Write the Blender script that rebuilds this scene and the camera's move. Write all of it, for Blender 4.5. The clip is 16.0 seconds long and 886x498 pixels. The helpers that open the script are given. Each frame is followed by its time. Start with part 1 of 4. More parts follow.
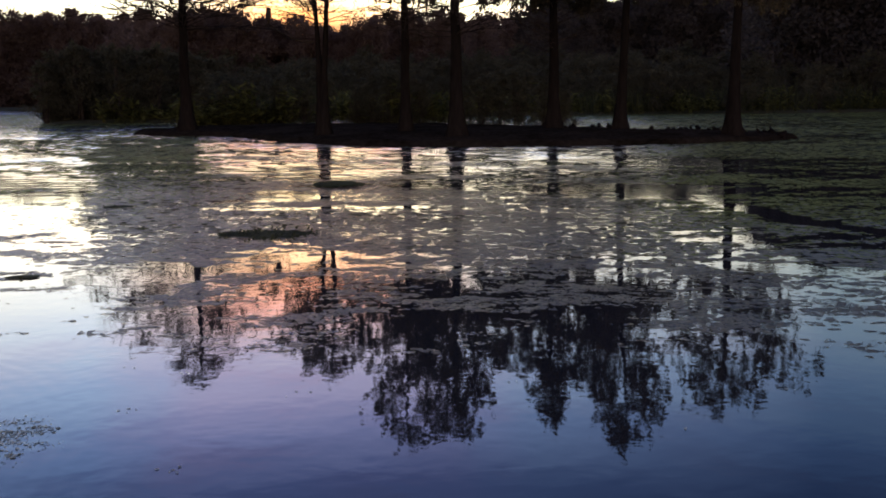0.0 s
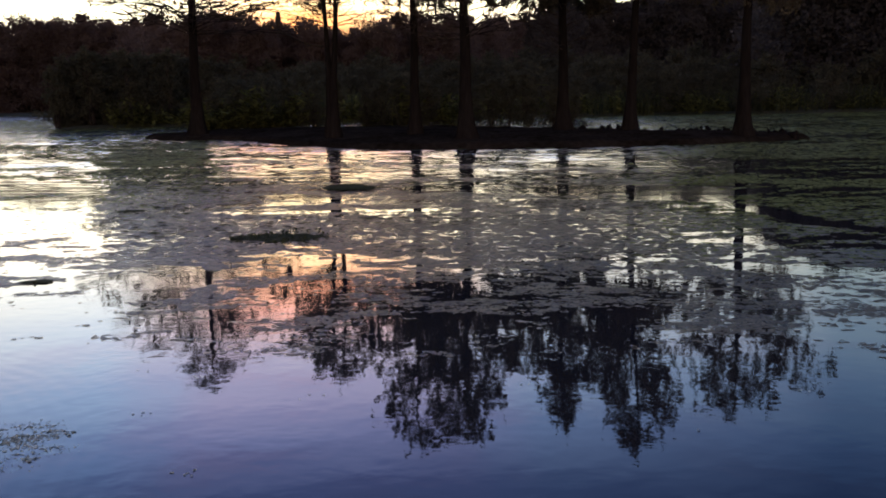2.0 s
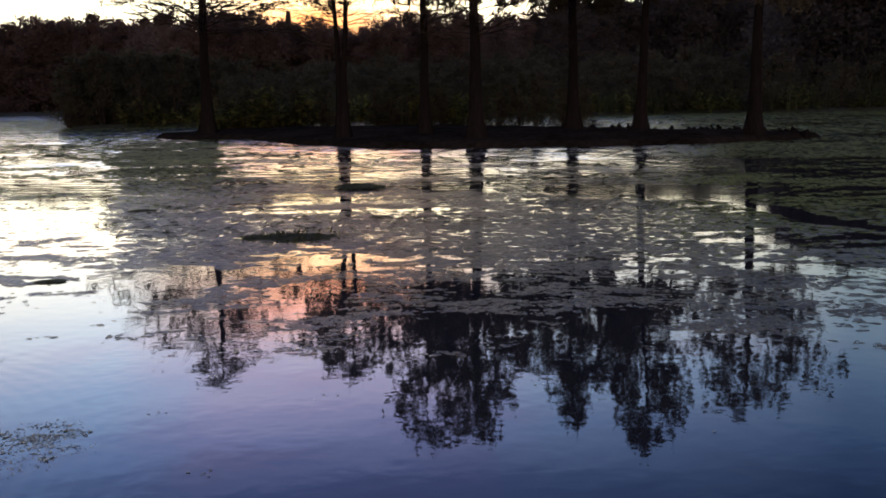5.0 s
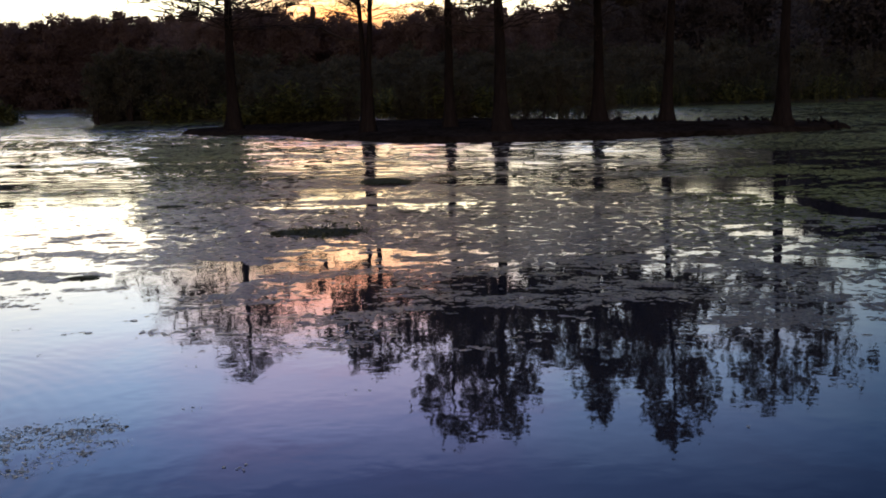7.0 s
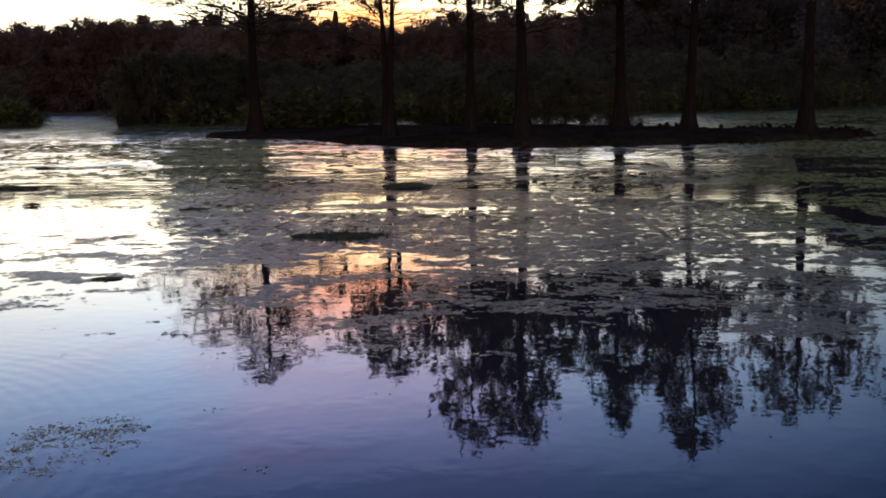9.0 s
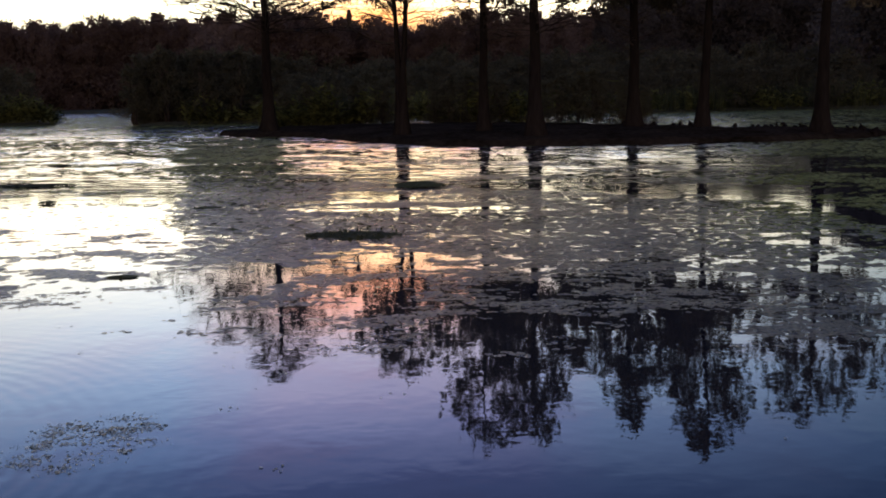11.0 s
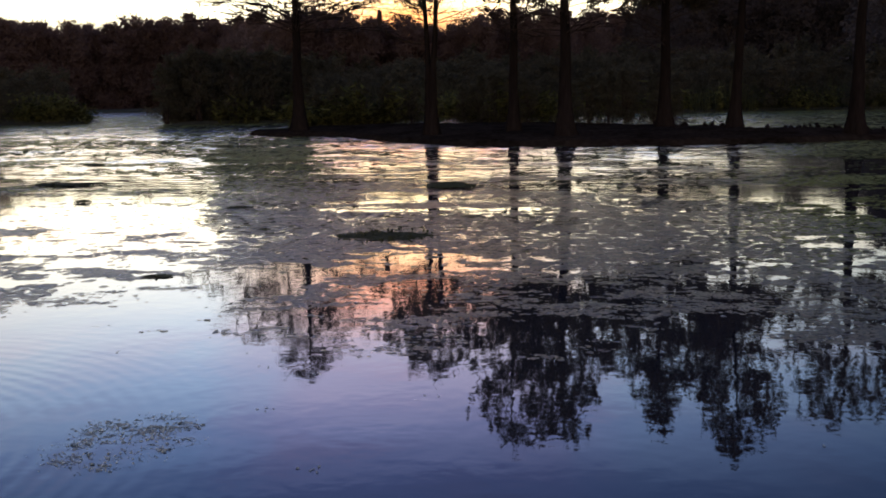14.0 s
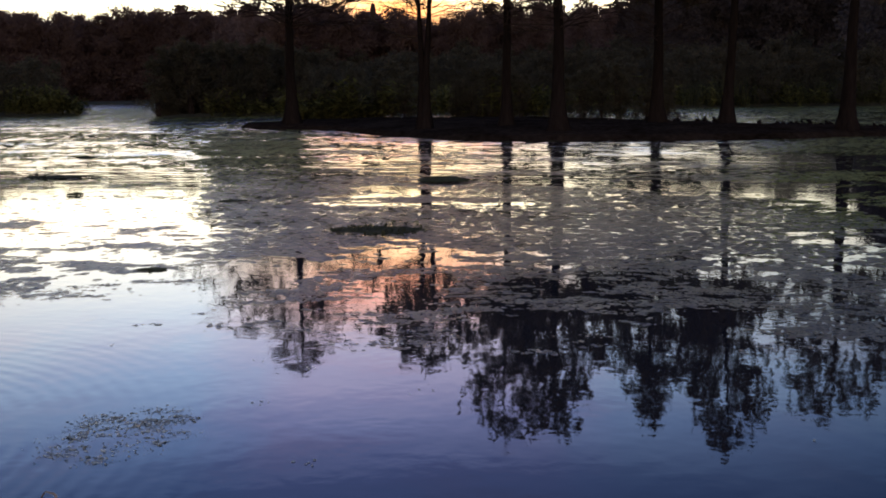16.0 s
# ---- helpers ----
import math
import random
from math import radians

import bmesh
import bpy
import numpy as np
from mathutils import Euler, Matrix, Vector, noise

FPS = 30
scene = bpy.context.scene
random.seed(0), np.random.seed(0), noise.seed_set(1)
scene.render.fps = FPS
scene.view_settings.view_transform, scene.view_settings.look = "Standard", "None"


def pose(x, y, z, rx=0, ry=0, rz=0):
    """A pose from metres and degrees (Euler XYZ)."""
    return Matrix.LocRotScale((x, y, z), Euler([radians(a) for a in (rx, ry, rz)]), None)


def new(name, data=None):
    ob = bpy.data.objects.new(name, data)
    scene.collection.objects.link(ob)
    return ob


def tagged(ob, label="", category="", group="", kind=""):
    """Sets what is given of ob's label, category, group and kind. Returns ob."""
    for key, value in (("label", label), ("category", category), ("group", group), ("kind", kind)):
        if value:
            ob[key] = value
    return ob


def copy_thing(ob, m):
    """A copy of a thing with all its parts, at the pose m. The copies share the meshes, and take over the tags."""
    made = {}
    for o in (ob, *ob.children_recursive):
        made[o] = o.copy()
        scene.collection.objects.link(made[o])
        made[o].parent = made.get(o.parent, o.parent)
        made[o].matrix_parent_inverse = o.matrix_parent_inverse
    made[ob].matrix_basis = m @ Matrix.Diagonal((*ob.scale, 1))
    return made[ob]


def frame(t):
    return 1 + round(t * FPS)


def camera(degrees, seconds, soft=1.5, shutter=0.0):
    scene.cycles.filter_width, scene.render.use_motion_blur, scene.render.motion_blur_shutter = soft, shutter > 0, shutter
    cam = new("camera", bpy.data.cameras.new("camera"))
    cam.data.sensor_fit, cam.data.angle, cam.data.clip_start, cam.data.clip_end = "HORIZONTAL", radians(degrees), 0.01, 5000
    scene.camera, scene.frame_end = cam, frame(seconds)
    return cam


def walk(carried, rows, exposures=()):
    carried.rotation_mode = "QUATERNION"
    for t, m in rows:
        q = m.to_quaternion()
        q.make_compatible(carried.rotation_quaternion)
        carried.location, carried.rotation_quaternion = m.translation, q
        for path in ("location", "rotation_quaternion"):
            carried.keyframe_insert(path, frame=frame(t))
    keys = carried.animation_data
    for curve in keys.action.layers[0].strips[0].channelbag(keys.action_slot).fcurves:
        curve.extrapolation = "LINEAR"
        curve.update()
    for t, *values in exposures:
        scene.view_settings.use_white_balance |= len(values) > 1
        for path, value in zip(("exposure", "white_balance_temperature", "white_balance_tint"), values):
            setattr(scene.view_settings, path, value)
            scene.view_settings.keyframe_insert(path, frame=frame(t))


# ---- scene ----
cam = camera(52.2, 16.0, soft=1.85)


def view(x, y, z, yaw, pitch, lean):
    return pose(x, y, z, 90 + pitch, 0, yaw) @ pose(0, 0, 0, 0, 0, lean)


# seconds, place, yaw, pitch, lean
ROWS = [
    (0, 0.000, 0.000, 1.700, 0.00, -9.64, -0.55),
    (0.5, 0.000, -0.002, 1.694, 0.20, -9.59, -0.69),
    (1, -0.004, -0.008, 1.703, 0.29, -9.63, -0.74),
    (1.5, -0.010, -0.013, 1.708, 0.46, -9.53, -0.77),
    (2, -0.011, -0.009, 1.704, 0.64, -9.48, -0.98),
    (2.5, -0.016, -0.008, 1.703, 0.71, -9.45, -0.97),
    (3, -0.022, -0.006, 1.704, 0.83, -9.26, -1.03),
    (3.5, -0.029, -0.007, 1.703, 0.82, -9.36, -0.96),
    (4, -0.036, -0.005, 1.708, 0.79, -9.47, -0.87),
    (6.5, -0.060, -0.015, 1.717, 2.39, -9.67, -1.54),
    (7, -0.077, -0.016, 1.724, 2.80, -9.90, -1.62),
    (7.5, -0.072, -0.027, 1.723, 3.41, -9.66, -1.80),
    (8, -0.074, -0.023, 1.722, 3.68, -9.41, -1.59),
    (8.5, -0.081, -0.025, 1.723, 3.88, -9.46, -1.36),
    (9, -0.088, -0.025, 1.724, 4.04, -9.56, -1.25),
    (11.5, -0.112, -0.045, 1.746, 5.07, -9.73, -1.20),
    (12, -0.121, -0.050, 1.747, 5.33, -9.84, -1.23),
    (12.5, -0.125, -0.051, 1.755, 5.63, -9.88, -1.22),
    (13, -0.134, -0.058, 1.756, 6.32, -9.78, -1.31),
    (13.5, -0.139, -0.055, 1.762, 6.68, -9.84, -1.19),
    (14, -0.147, -0.051, 1.765, 6.59, -9.66, -1.11),
    (14.5, -0.151, -0.063, 1.767, 6.58, -9.55, -1.06),
    (15, -0.158, -0.064, 1.769, 6.45, -9.67, -0.97),
    (15.5, -0.161, -0.074, 1.776, 6.24, -9.92, -0.89),
    (16, -0.161, -0.078, 1.776, 6.08, -10.05, -0.77),
]
walk(cam, [(r[0], view(*r[1:])) for r in ROWS])

# ---- sky after sunset ----
scene.view_settings.exposure = 0.0
GLOW = radians(-15)      # bearing of the brightest sky, clockwise from +y
EMBER = radians(-8.6)      # bearing of the orange patch over the set sun


def sky():
    world = bpy.data.worlds.new("dusk_sky")
    scene.world = world
    world.use_nodes = True
    nt = world.node_tree
    nt.nodes.clear()
    N, L = nt.nodes.new, nt.links.new

    def math_node(op, a, b=None, c=None):
        n = N("ShaderNodeMath")
        n.operation = op
        for i, v in enumerate((a, b, c)):
            if v is None:
                continue
            if isinstance(v, (int, float)):
                n.inputs[i].default_value = v
            else:
                L(v, n.inputs[i])
        return n.outputs[0]

    def ramp(fac, stops, mode="EASE"):
        n = N("ShaderNodeValToRGB")
        n.color_ramp.interpolation = mode
        e = n.color_ramp.elements
        while len(e) < len(stops):
            e.new(0.5)
        for el, (p, c) in zip(e, stops):
            el.position = p
            el.color = (*c, 1) if isinstance(c, tuple) else (c, c, c, 1)
        L(fac, n.inputs[0])
        return n.outputs[0]

    tc = N("ShaderNodeTexCoord")
    sep = N("ShaderNodeSeparateXYZ")
    L(tc.outputs["Generated"], sep.inputs[0])
    x, y, z = sep.outputs
    flat = math_node("SQRT", math_node("ADD", math_node("MULTIPLY", x, x), math_node("ADD", math_node("MULTIPLY", y, y), 1e-5)))
    side = math_node("DIVIDE", math_node("ADD", math_node("MULTIPLY", x, math.sin(GLOW)), math_node("MULTIPLY", y, math.cos(GLOW))), flat)
    # thin streaks of cloud, long across and low
    mp = N("ShaderNodeMapping")
    mp.inputs["Scale"].default_value = (2.0, 2.0, 15)
    L(tc.outputs["Generated"], mp.inputs[0])
    cl = N("ShaderNodeTexNoise")
    cl.inputs["Scale"].default_value = 2.6
    cl.inputs["Detail"].default_value = 4
    L(mp.outputs[0], cl.inputs["Vector"])
    zz = math_node("ADD", z, math_node("MULTIPLY", math_node("SUBTRACT", cl.outputs[0], 0.5), 0.05))
    up = ramp(zz, [(0.0, (0.40, 0.33, 0.22)), (0.07, (0.56, 0.50, 0.35)), (0.088, (0.95, 0.87, 0.62)), (0.13, (1.27, 1.15, 0.83)), (0.20, (0.83, 0.86, 0.86)),
                   (0.24, (0.67, 0.77, 0.91)), (0.29, (0.42, 0.58, 0.88)), (0.35, (0.22, 0.35, 0.69)), (0.41, (0.083, 0.152, 0.39)),
                   (0.6, (0.035, 0.062, 0.168)), (1.0, (0.021, 0.037, 0.09))], "LINEAR")
    a = ramp(math_node("MULTIPLY_ADD", side, 0.5, 0.5), [(0.0, (0.56, 0.42, 0.36)), (0.5, (0.29, 0.235, 0.205)), (0.75, (0.15, 0.17, 0.18)), (0.89, (0.205, 0.265, 0.315)), (0.965, (0.78, 0.75, 0.73)), (1.0, 1.0)], "LINEAR")

    def mix(kind, fac, p, q):
        n = N("ShaderNodeMix")
        n.data_type, n.blend_type = "RGBA", kind
        for v, i in ((fac, 0), (p, 6), (q, 7)):
            if isinstance(v, (float, int)):
                n.inputs[i].default_value = v
            elif isinstance(v, tuple):
                n.inputs[i].default_value = (*v, 1)
            else:
                L(v, n.inputs[i])
        return n.outputs[2]

    base = mix("MULTIPLY", 1.0, up, a)
    # warm tint over the set sun, fading with height
    near = math_node("DIVIDE", math_node("ADD", math_node("MULTIPLY", x, math.sin(EMBER)), math_node("MULTIPLY", y, math.cos(EMBER))), flat)
    wide = math_node("ADD", near, math_node("MULTIPLY", math_node("SUBTRACT", z, 0.2), 0.06))
    lobe = ramp(wide, [(0.976, 0.0), (0.992, 0.45), (0.9988, 1.0)], "EASE")
    tint = ramp(z, [(0.0, (1.0, 0.36, 0.16)), (0.07, (1.0, 0.64, 0.44)), (0.10, (1.0, 0.86, 0.71)), (0.14, (1.0, 0.88, 0.74)), (0.165, (1.3, 0.80, 0.46)), (0.20, (1.5, 0.68, 0.41)), (0.225, (1.45, 0.66, 0.48)),
                    (0.265, (1.14, 0.83, 0.80)), (0.32, (1.42, 0.96, 0.94)), (0.39, (1.27, 0.97, 0.98)), (0.5, (1.0, 1.0, 1.0))], "LINEAR")
    core = ramp(near, [(0.9935, 0.0), (0.9992, 1.0)], "EASE")
    low = ramp(z, [(0.0, (0.5, 0.16, 0.06)), (0.088, (0.8, 0.47, 0.25)), (0.100, (1.0, 0.78, 0.58)), (0.118, (1.0, 0.95, 0.87)), (0.135, (1.0, 1.0, 1.0))], "LINEAR")
    warm = mix("MULTIPLY", core, mix("MULTIPLY", lobe, base, tint), low)
    # pale rose on the clouds
    puff = ramp(cl.outputs[0], [(0.5, 0.0), (0.68, 1.0)])
    rose = mix("MULTIPLY", puff, warm, (1.1, 0.98, 0.955))
    bg = N("ShaderNodeBackground")
    bg.inputs[1].default_value = 3.75
    L(rose, bg.inputs[0])
    out = N("ShaderNodeOutputWorld")
    L(bg.outputs[0], out.inputs[0])


sky()


# ---- materials ----
def material(name, dark, light, rough, grain, bump=0.0, coarse=0.0, spec=0.5, per=0.0, metal=0.0, stretch=(1, 1, 1), through_light=0.0):
    """Two scales of noise between two colours, with fine relief. per: how far single pieces differ."""
    m = bpy.data.materials.new(name)
    m.use_nodes = True
    nt = m.node_tree
    N, L = nt.nodes.new, nt.links.new
    p = nt.nodes["Principled BSDF"]
    p.inputs["Roughness"].default_value = rough
    p.inputs["Specular IOR Level"].default_value = spec
    p.inputs["Metallic"].default_value = metal
    tc, mp = N("ShaderNodeTexCoord"), N("ShaderNodeMapping")
    mp.inputs["Scale"].default_value = stretch
    L(tc.outputs["Object"], mp.inputs[0])
    n1, n2 = N("ShaderNodeTexNoise"), N("ShaderNodeTexNoise")
    n1.inputs["Scale"].default_value, n1.inputs["Detail"].default_value = grain, 5
    n2.inputs["Scale"].default_value, n2.inputs["Detail"].default_value = coarse or grain * 0.12, 3
    L(mp.outputs[0], n1.inputs["Vector"])
    L(mp.outputs[0], n2.inputs["Vector"])
    add = N("ShaderNodeMath")
    add.operation = "ADD"
    L(n1.outputs[0], add.inputs[0])
    L(n2.outputs[0], add.inputs[1])
    fac = add.outputs[0]
    if per:
        g, k = N("ShaderNodeNewGeometry"), N("ShaderNodeMath")
        k.operation = "MULTIPLY_ADD"
        L(g.outputs["Random Per Island"], k.inputs[0])
        k.inputs[1].default_value = per
        L(fac, k.inputs[2])
        half = N("ShaderNodeMath")
        half.operation = "SUBTRACT"
        L(k.outputs[0], half.inputs[0])
        half.inputs[1].default_value = per / 2
        fac = half.outputs[0]
    r = N("ShaderNodeValToRGB")
    e = r.color_ramp.elements
    e[0].position, e[0].color = 0.35, (*dark, 1)
    e[1].position, e[1].color = 0.68, (*light, 1)
    h = N("ShaderNodeMath")
    h.operation = "MULTIPLY"
    h.inputs[1].default_value = 0.5
    L(fac, h.inputs[0])
    L(h.outputs[0], r.inputs[0])
    L(r.outputs[0], p.inputs["Base Color"])
    if through_light:
        t, mixer = N("ShaderNodeBsdfTranslucent"), N("ShaderNodeMixShader")
        L(r.outputs[0], t.inputs["Color"])
        mixer.inputs[0].default_value = through_light
        L(p.outputs[0], mixer.inputs[1])
        L(t.outputs[0], mixer.inputs[2])
        L(mixer.outputs[0], nt.nodes["Material Output"].inputs["Surface"])
    if bump:
        b = N("ShaderNodeBump")
        b.inputs["Strength"].default_value, b.inputs["Distance"].default_value = 0.8, bump
        L(n1.outputs[0], b.inputs["Height"])
        L(b.outputs[0], p.inputs["Normal"])
    return m


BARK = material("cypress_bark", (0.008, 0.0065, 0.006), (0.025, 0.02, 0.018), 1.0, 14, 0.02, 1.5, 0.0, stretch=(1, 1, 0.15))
TWIG = material("twig_bark", (0.02, 0.015, 0.012), (0.08, 0.06, 0.05), 0.95, 9, 0.0, 1.2, 0.1)
NEEDLES = material("dusk_needles", (0.04, 0.036, 0.022), (0.12, 0.095, 0.06), 0.85, 3, 0.0, 0.6, 0.15, per=0.5, through_light=0.2)
# one leaf in two tones: haze in the first colour, shade in the second
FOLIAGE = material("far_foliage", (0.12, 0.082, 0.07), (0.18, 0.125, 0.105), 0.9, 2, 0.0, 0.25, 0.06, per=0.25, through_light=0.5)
SHADED_FOLIAGE = material("shaded_foliage", (0.05, 0.044, 0.042), (0.11, 0.095, 0.09), 0.9, 2, 0.0, 0.25, 0.05, per=0.25, through_light=0.5)
SHRUB = material("shrub_leaf", (0.055, 0.052, 0.034), (0.11, 0.1, 0.068), 0.9, 2, 0.0, 0.3, 0.06, per=0.3, through_light=0.5)
REED = material("reed_blade", (0.03, 0.034, 0.016), (0.075, 0.08, 0.035), 0.7, 2, 0.0, 0.35, 0.15, per=0.6, through_light=0.35)
BROAD = material("broad_leaf", (0.034, 0.036, 0.012), (0.17, 0.17, 0.055), 0.85, 3, 0.0, 0.3, 0.04, per=0.7, through_light=0.4)
EARTH = material("dark_earth", (0.010, 0.008, 0.006), (0.04, 0.031, 0.025), 1.0, 5, 0.03, 0.5, 0.0)
LAND = material("marsh_ground", (0.03, 0.032, 0.018), (0.09, 0.085, 0.05), 0.95, 1.5, 0.05, 0.08, 0.1)
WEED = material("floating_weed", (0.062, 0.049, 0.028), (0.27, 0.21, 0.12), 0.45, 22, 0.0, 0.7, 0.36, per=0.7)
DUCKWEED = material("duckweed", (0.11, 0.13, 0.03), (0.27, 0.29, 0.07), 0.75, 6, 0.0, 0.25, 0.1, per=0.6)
TUFT = material("dark_water_weed", (0.016, 0.02, 0.010), (0.065, 0.07, 0.034), 0.9, 12, 0.0, 1.5, 0.05, per=0.6)
LEAFLET = material("pale_floating_leaf", (0.07, 0.08, 0.045), (0.78, 0.78, 0.64), 0.6, 30, 0.0, 3, 0.3, per=1.0)
STRAW = material("dry_straw", (0.3, 0.25, 0.18), (0.5, 0.42, 0.32), 0.8, 20, 0.0, 4, 0.2)


def open_weave(m, scale, share):
    """Thin weed lets the water show through many small gaps."""
    nt = m.node_tree
    N, L = nt.nodes.new, nt.links.new
    tc, mp, n = N("ShaderNodeTexCoord"), N("ShaderNodeMapping"), N("ShaderNodeTexNoise")
    mp.inputs["Scale"].default_value = (0.5, 1, 1)
    n.inputs["Scale"].default_value, n.inputs["Detail"].default_value, n.inputs["Roughness"].default_value = scale, 6, 0.62
    L(tc.outputs["Object"], mp.inputs[0])
    L(mp.outputs[0], n.inputs["Vector"])
    cut = N("ShaderNodeMapRange")
    cut.inputs[1].default_value, cut.inputs[2].default_value = share - 0.02, share + 0.02
    cut.inputs[4].default_value = 0.66
    broad, shift = N("ShaderNodeTexNoise"), N("ShaderNodeMath")
    broad.inputs["Scale"].default_value, broad.inputs["Detail"].default_value = 1.3, 2
    L(mp.outputs[0], broad.inputs["Vector"])
    shift.operation = "MULTIPLY_ADD"
    L(broad.outputs[0], shift.inputs[0])
    shift.inputs[1].default_value = 0.35
    L(n.outputs[0], shift.inputs[2])
    # every scrap has its own share of gaps
    geo, own = N("ShaderNodeNewGeometry"), N("ShaderNodeMath")
    own.operation = "MULTIPLY_ADD"
    L(geo.outputs["Random Per Island"], own.inputs[0])
    own.inputs[1].default_value = 0.14
    L(shift.outputs[0], own.inputs[2])
    L(own.outputs[0], cut.inputs[0])
    L(cut.outputs[0], nt.nodes["Principled BSDF"].inputs["Alpha"])


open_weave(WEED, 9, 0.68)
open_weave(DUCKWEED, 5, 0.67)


def water_material():
    m = bpy.data.materials.new("still_dark_water")
    m.use_nodes = True
    nt = m.node_tree
    N, L = nt.nodes.new, nt.links.new
    p = nt.nodes["Principled BSDF"]
    p.inputs["Base Color"].default_value = (0.024, 0.024, 0.029, 1)
    p.inputs["Roughness"].default_value = 0.02
    p.inputs["IOR"].default_value = 1.333
    tc = N("ShaderNodeTexCoord")
    small, big = N("ShaderNodeTexNoise"), N("ShaderNodeTexNoise")
    small.inputs["Scale"].default_value, small.inputs["Detail"].default_value = 7.0, 2
    big.inputs["Scale"].default_value, big.inputs["Detail"].default_value = 0.9, 2
    for n in (small, big):
        L(tc.outputs["Object"], n.inputs["Vector"])
    b1, b2 = N("ShaderNodeBump"), N("ShaderNodeBump")
    b1.inputs["Strength"].default_value, b1.inputs["Distance"].default_value = 1.0, 0.0008
    b2.inputs["Strength"].default_value, b2.inputs["Distance"].default_value = 1.0, 0.002
    # a breeze ruffles the open middle of the pond; the near margin lies calm
    sep, calm = N("ShaderNodeSeparateXYZ"), N("ShaderNodeMapRange")
    L(tc.outputs["Object"], sep.inputs[0])
    L(sep.outputs[1], calm.inputs[0])
    calm.interpolation_type = "SMOOTHSTEP"
    calm.inputs[1].default_value, calm.inputs[2].default_value = 9.0, 24.0
    calm.inputs[3].default_value, calm.inputs[4].default_value = 1.0, 1.5
    # ripples too fine to draw: the ruffled water far out spreads its reflections
    fine = N("ShaderNodeMapRange")
    L(sep.outputs[1], fine.inputs[0])
    fine.interpolation_type = "SMOOTHSTEP"
    fine.inputs[1].default_value, fine.inputs[2].default_value = 10.0, 24.0
    fine.inputs[3].default_value, fine.inputs[4].default_value = 0.0, 0.10
    # calm and ruffled streaks lie side by side
    run, streak, share, patchy = N("ShaderNodeMapping"), N("ShaderNodeTexNoise"), N("ShaderNodeMapRange"), N("ShaderNodeMath")
    run.inputs["Scale"].default_value = (0.35, 1.0, 1.0)
    streak.inputs["Scale"].default_value, streak.inputs["Detail"].default_value = 2.6, 4
    L(tc.outputs["Object"], run.inputs[0])
    L(run.outputs[0], streak.inputs["Vector"])
    L(streak.outputs[0], share.inputs[0])
    share.inputs[1].default_value, share.inputs[2].default_value = 0.42, 0.58
    share.inputs[3].default_value, share.inputs[4].default_value = 0.55, 1.2
    patchy.operation = "MULTIPLY"
    L(fine.outputs[0], patchy.inputs[0])
    L(share.outputs[0], patchy.inputs[1])
    # smoother water right of a slanted line, set to fit the camera's view
    slant, smooth_side, rough = N("ShaderNodeMath"), N("ShaderNodeMapRange"), N("ShaderNodeMath")
    slant.operation, rough.operation = "MULTIPLY_ADD", "MULTIPLY_ADD"
    L(sep.outputs[1], slant.inputs[0])
    slant.inputs[1].default_value = -0.21
    L(sep.outputs[0], slant.inputs[2])
    L(slant.outputs[0], smooth_side.inputs[0])
    smooth_side.interpolation_type = "SMOOTHSTEP"
    smooth_side.inputs[1].default_value, smooth_side.inputs[2].default_value = -0.5, 4.0
    smooth_side.inputs[3].default_value, smooth_side.inputs[4].default_value = 1.0, 0.35
    back, both = N("ShaderNodeMapRange"), N("ShaderNodeMath")
    L(sep.outputs[1], back.inputs[0])
    back.inputs[1].default_value, back.inputs[2].default_value = 37.0, 48.0
    back.inputs[4].default_value = 0.08
    both.operation = "ADD"
    L(patchy.outputs[0], both.inputs[0])
    L(back.outputs[0], both.inputs[1])
    L(both.outputs[0], rough.inputs[0])
    L(smooth_side.outputs[0], rough.inputs[1])
    rough.inputs[2].default_value = 0.02
    L(rough.outputs[0], p.inputs["Roughness"])
    # faint rings spreading from the near bank
    off, gap, wave, fade, lift = N("ShaderNodeVectorMath"), N("ShaderNodeVectorMath"), N("ShaderNodeMath"), N("ShaderNodeMapRange"), N("ShaderNodeMath")
    off.operation, gap.operation, wave.operation, lift.operation = "SUBTRACT", "LENGTH", "SINE", "MULTIPLY"
    L(tc.outputs["Object"], off.inputs[0])
    off.inputs[1].default_value = (-4.3, 3.6, 0)
    L(off.outputs[0], gap.inputs[0])
    turns = N("ShaderNodeMath")
    turns.operation = "MULTIPLY_ADD"
    L(gap.outputs["Value"], turns.inputs[0])
    turns.inputs[1].default_value = 54.0
    wob = N("ShaderNodeMath")
    wob.operation = "MULTIPLY"
    L(big.outputs[0], wob.inputs[0])
    wob.inputs[1].default_value = 9.0
    L(wob.outputs[0], turns.inputs[2])
    L(turns.outputs[0], wave.inputs[0])
    L(gap.outputs["Value"], fade.inputs[0])
    fade.interpolation_type = "SMOOTHSTEP"
    fade.inputs[1].default_value, fade.inputs[2].default_value, fade.inputs[3].default_value, fade.inputs[4].default_value = 1.0, 3.6, 0.0002, 0.0
    L(wave.outputs[0], lift.inputs[0])
    L(fade.outputs[0], lift.inputs[1])
    b3 = N("ShaderNodeBump")
    b3.inputs["Strength"].default_value, b3.inputs["Distance"].default_value = 1.0, 1.0
    L(lift.outputs[0], b3.inputs["Height"])
    L(b3.outputs[0], b2.inputs["Normal"])
    for n, b in ((small, b1), (big, b2)):
        k = N("ShaderNodeMath")
        k.operation = "MULTIPLY"
        L(n.outputs[0], k.inputs[0])
        L(calm.outputs[0], k.inputs[1])
        L(k.outputs[0], b.inputs["Height"])
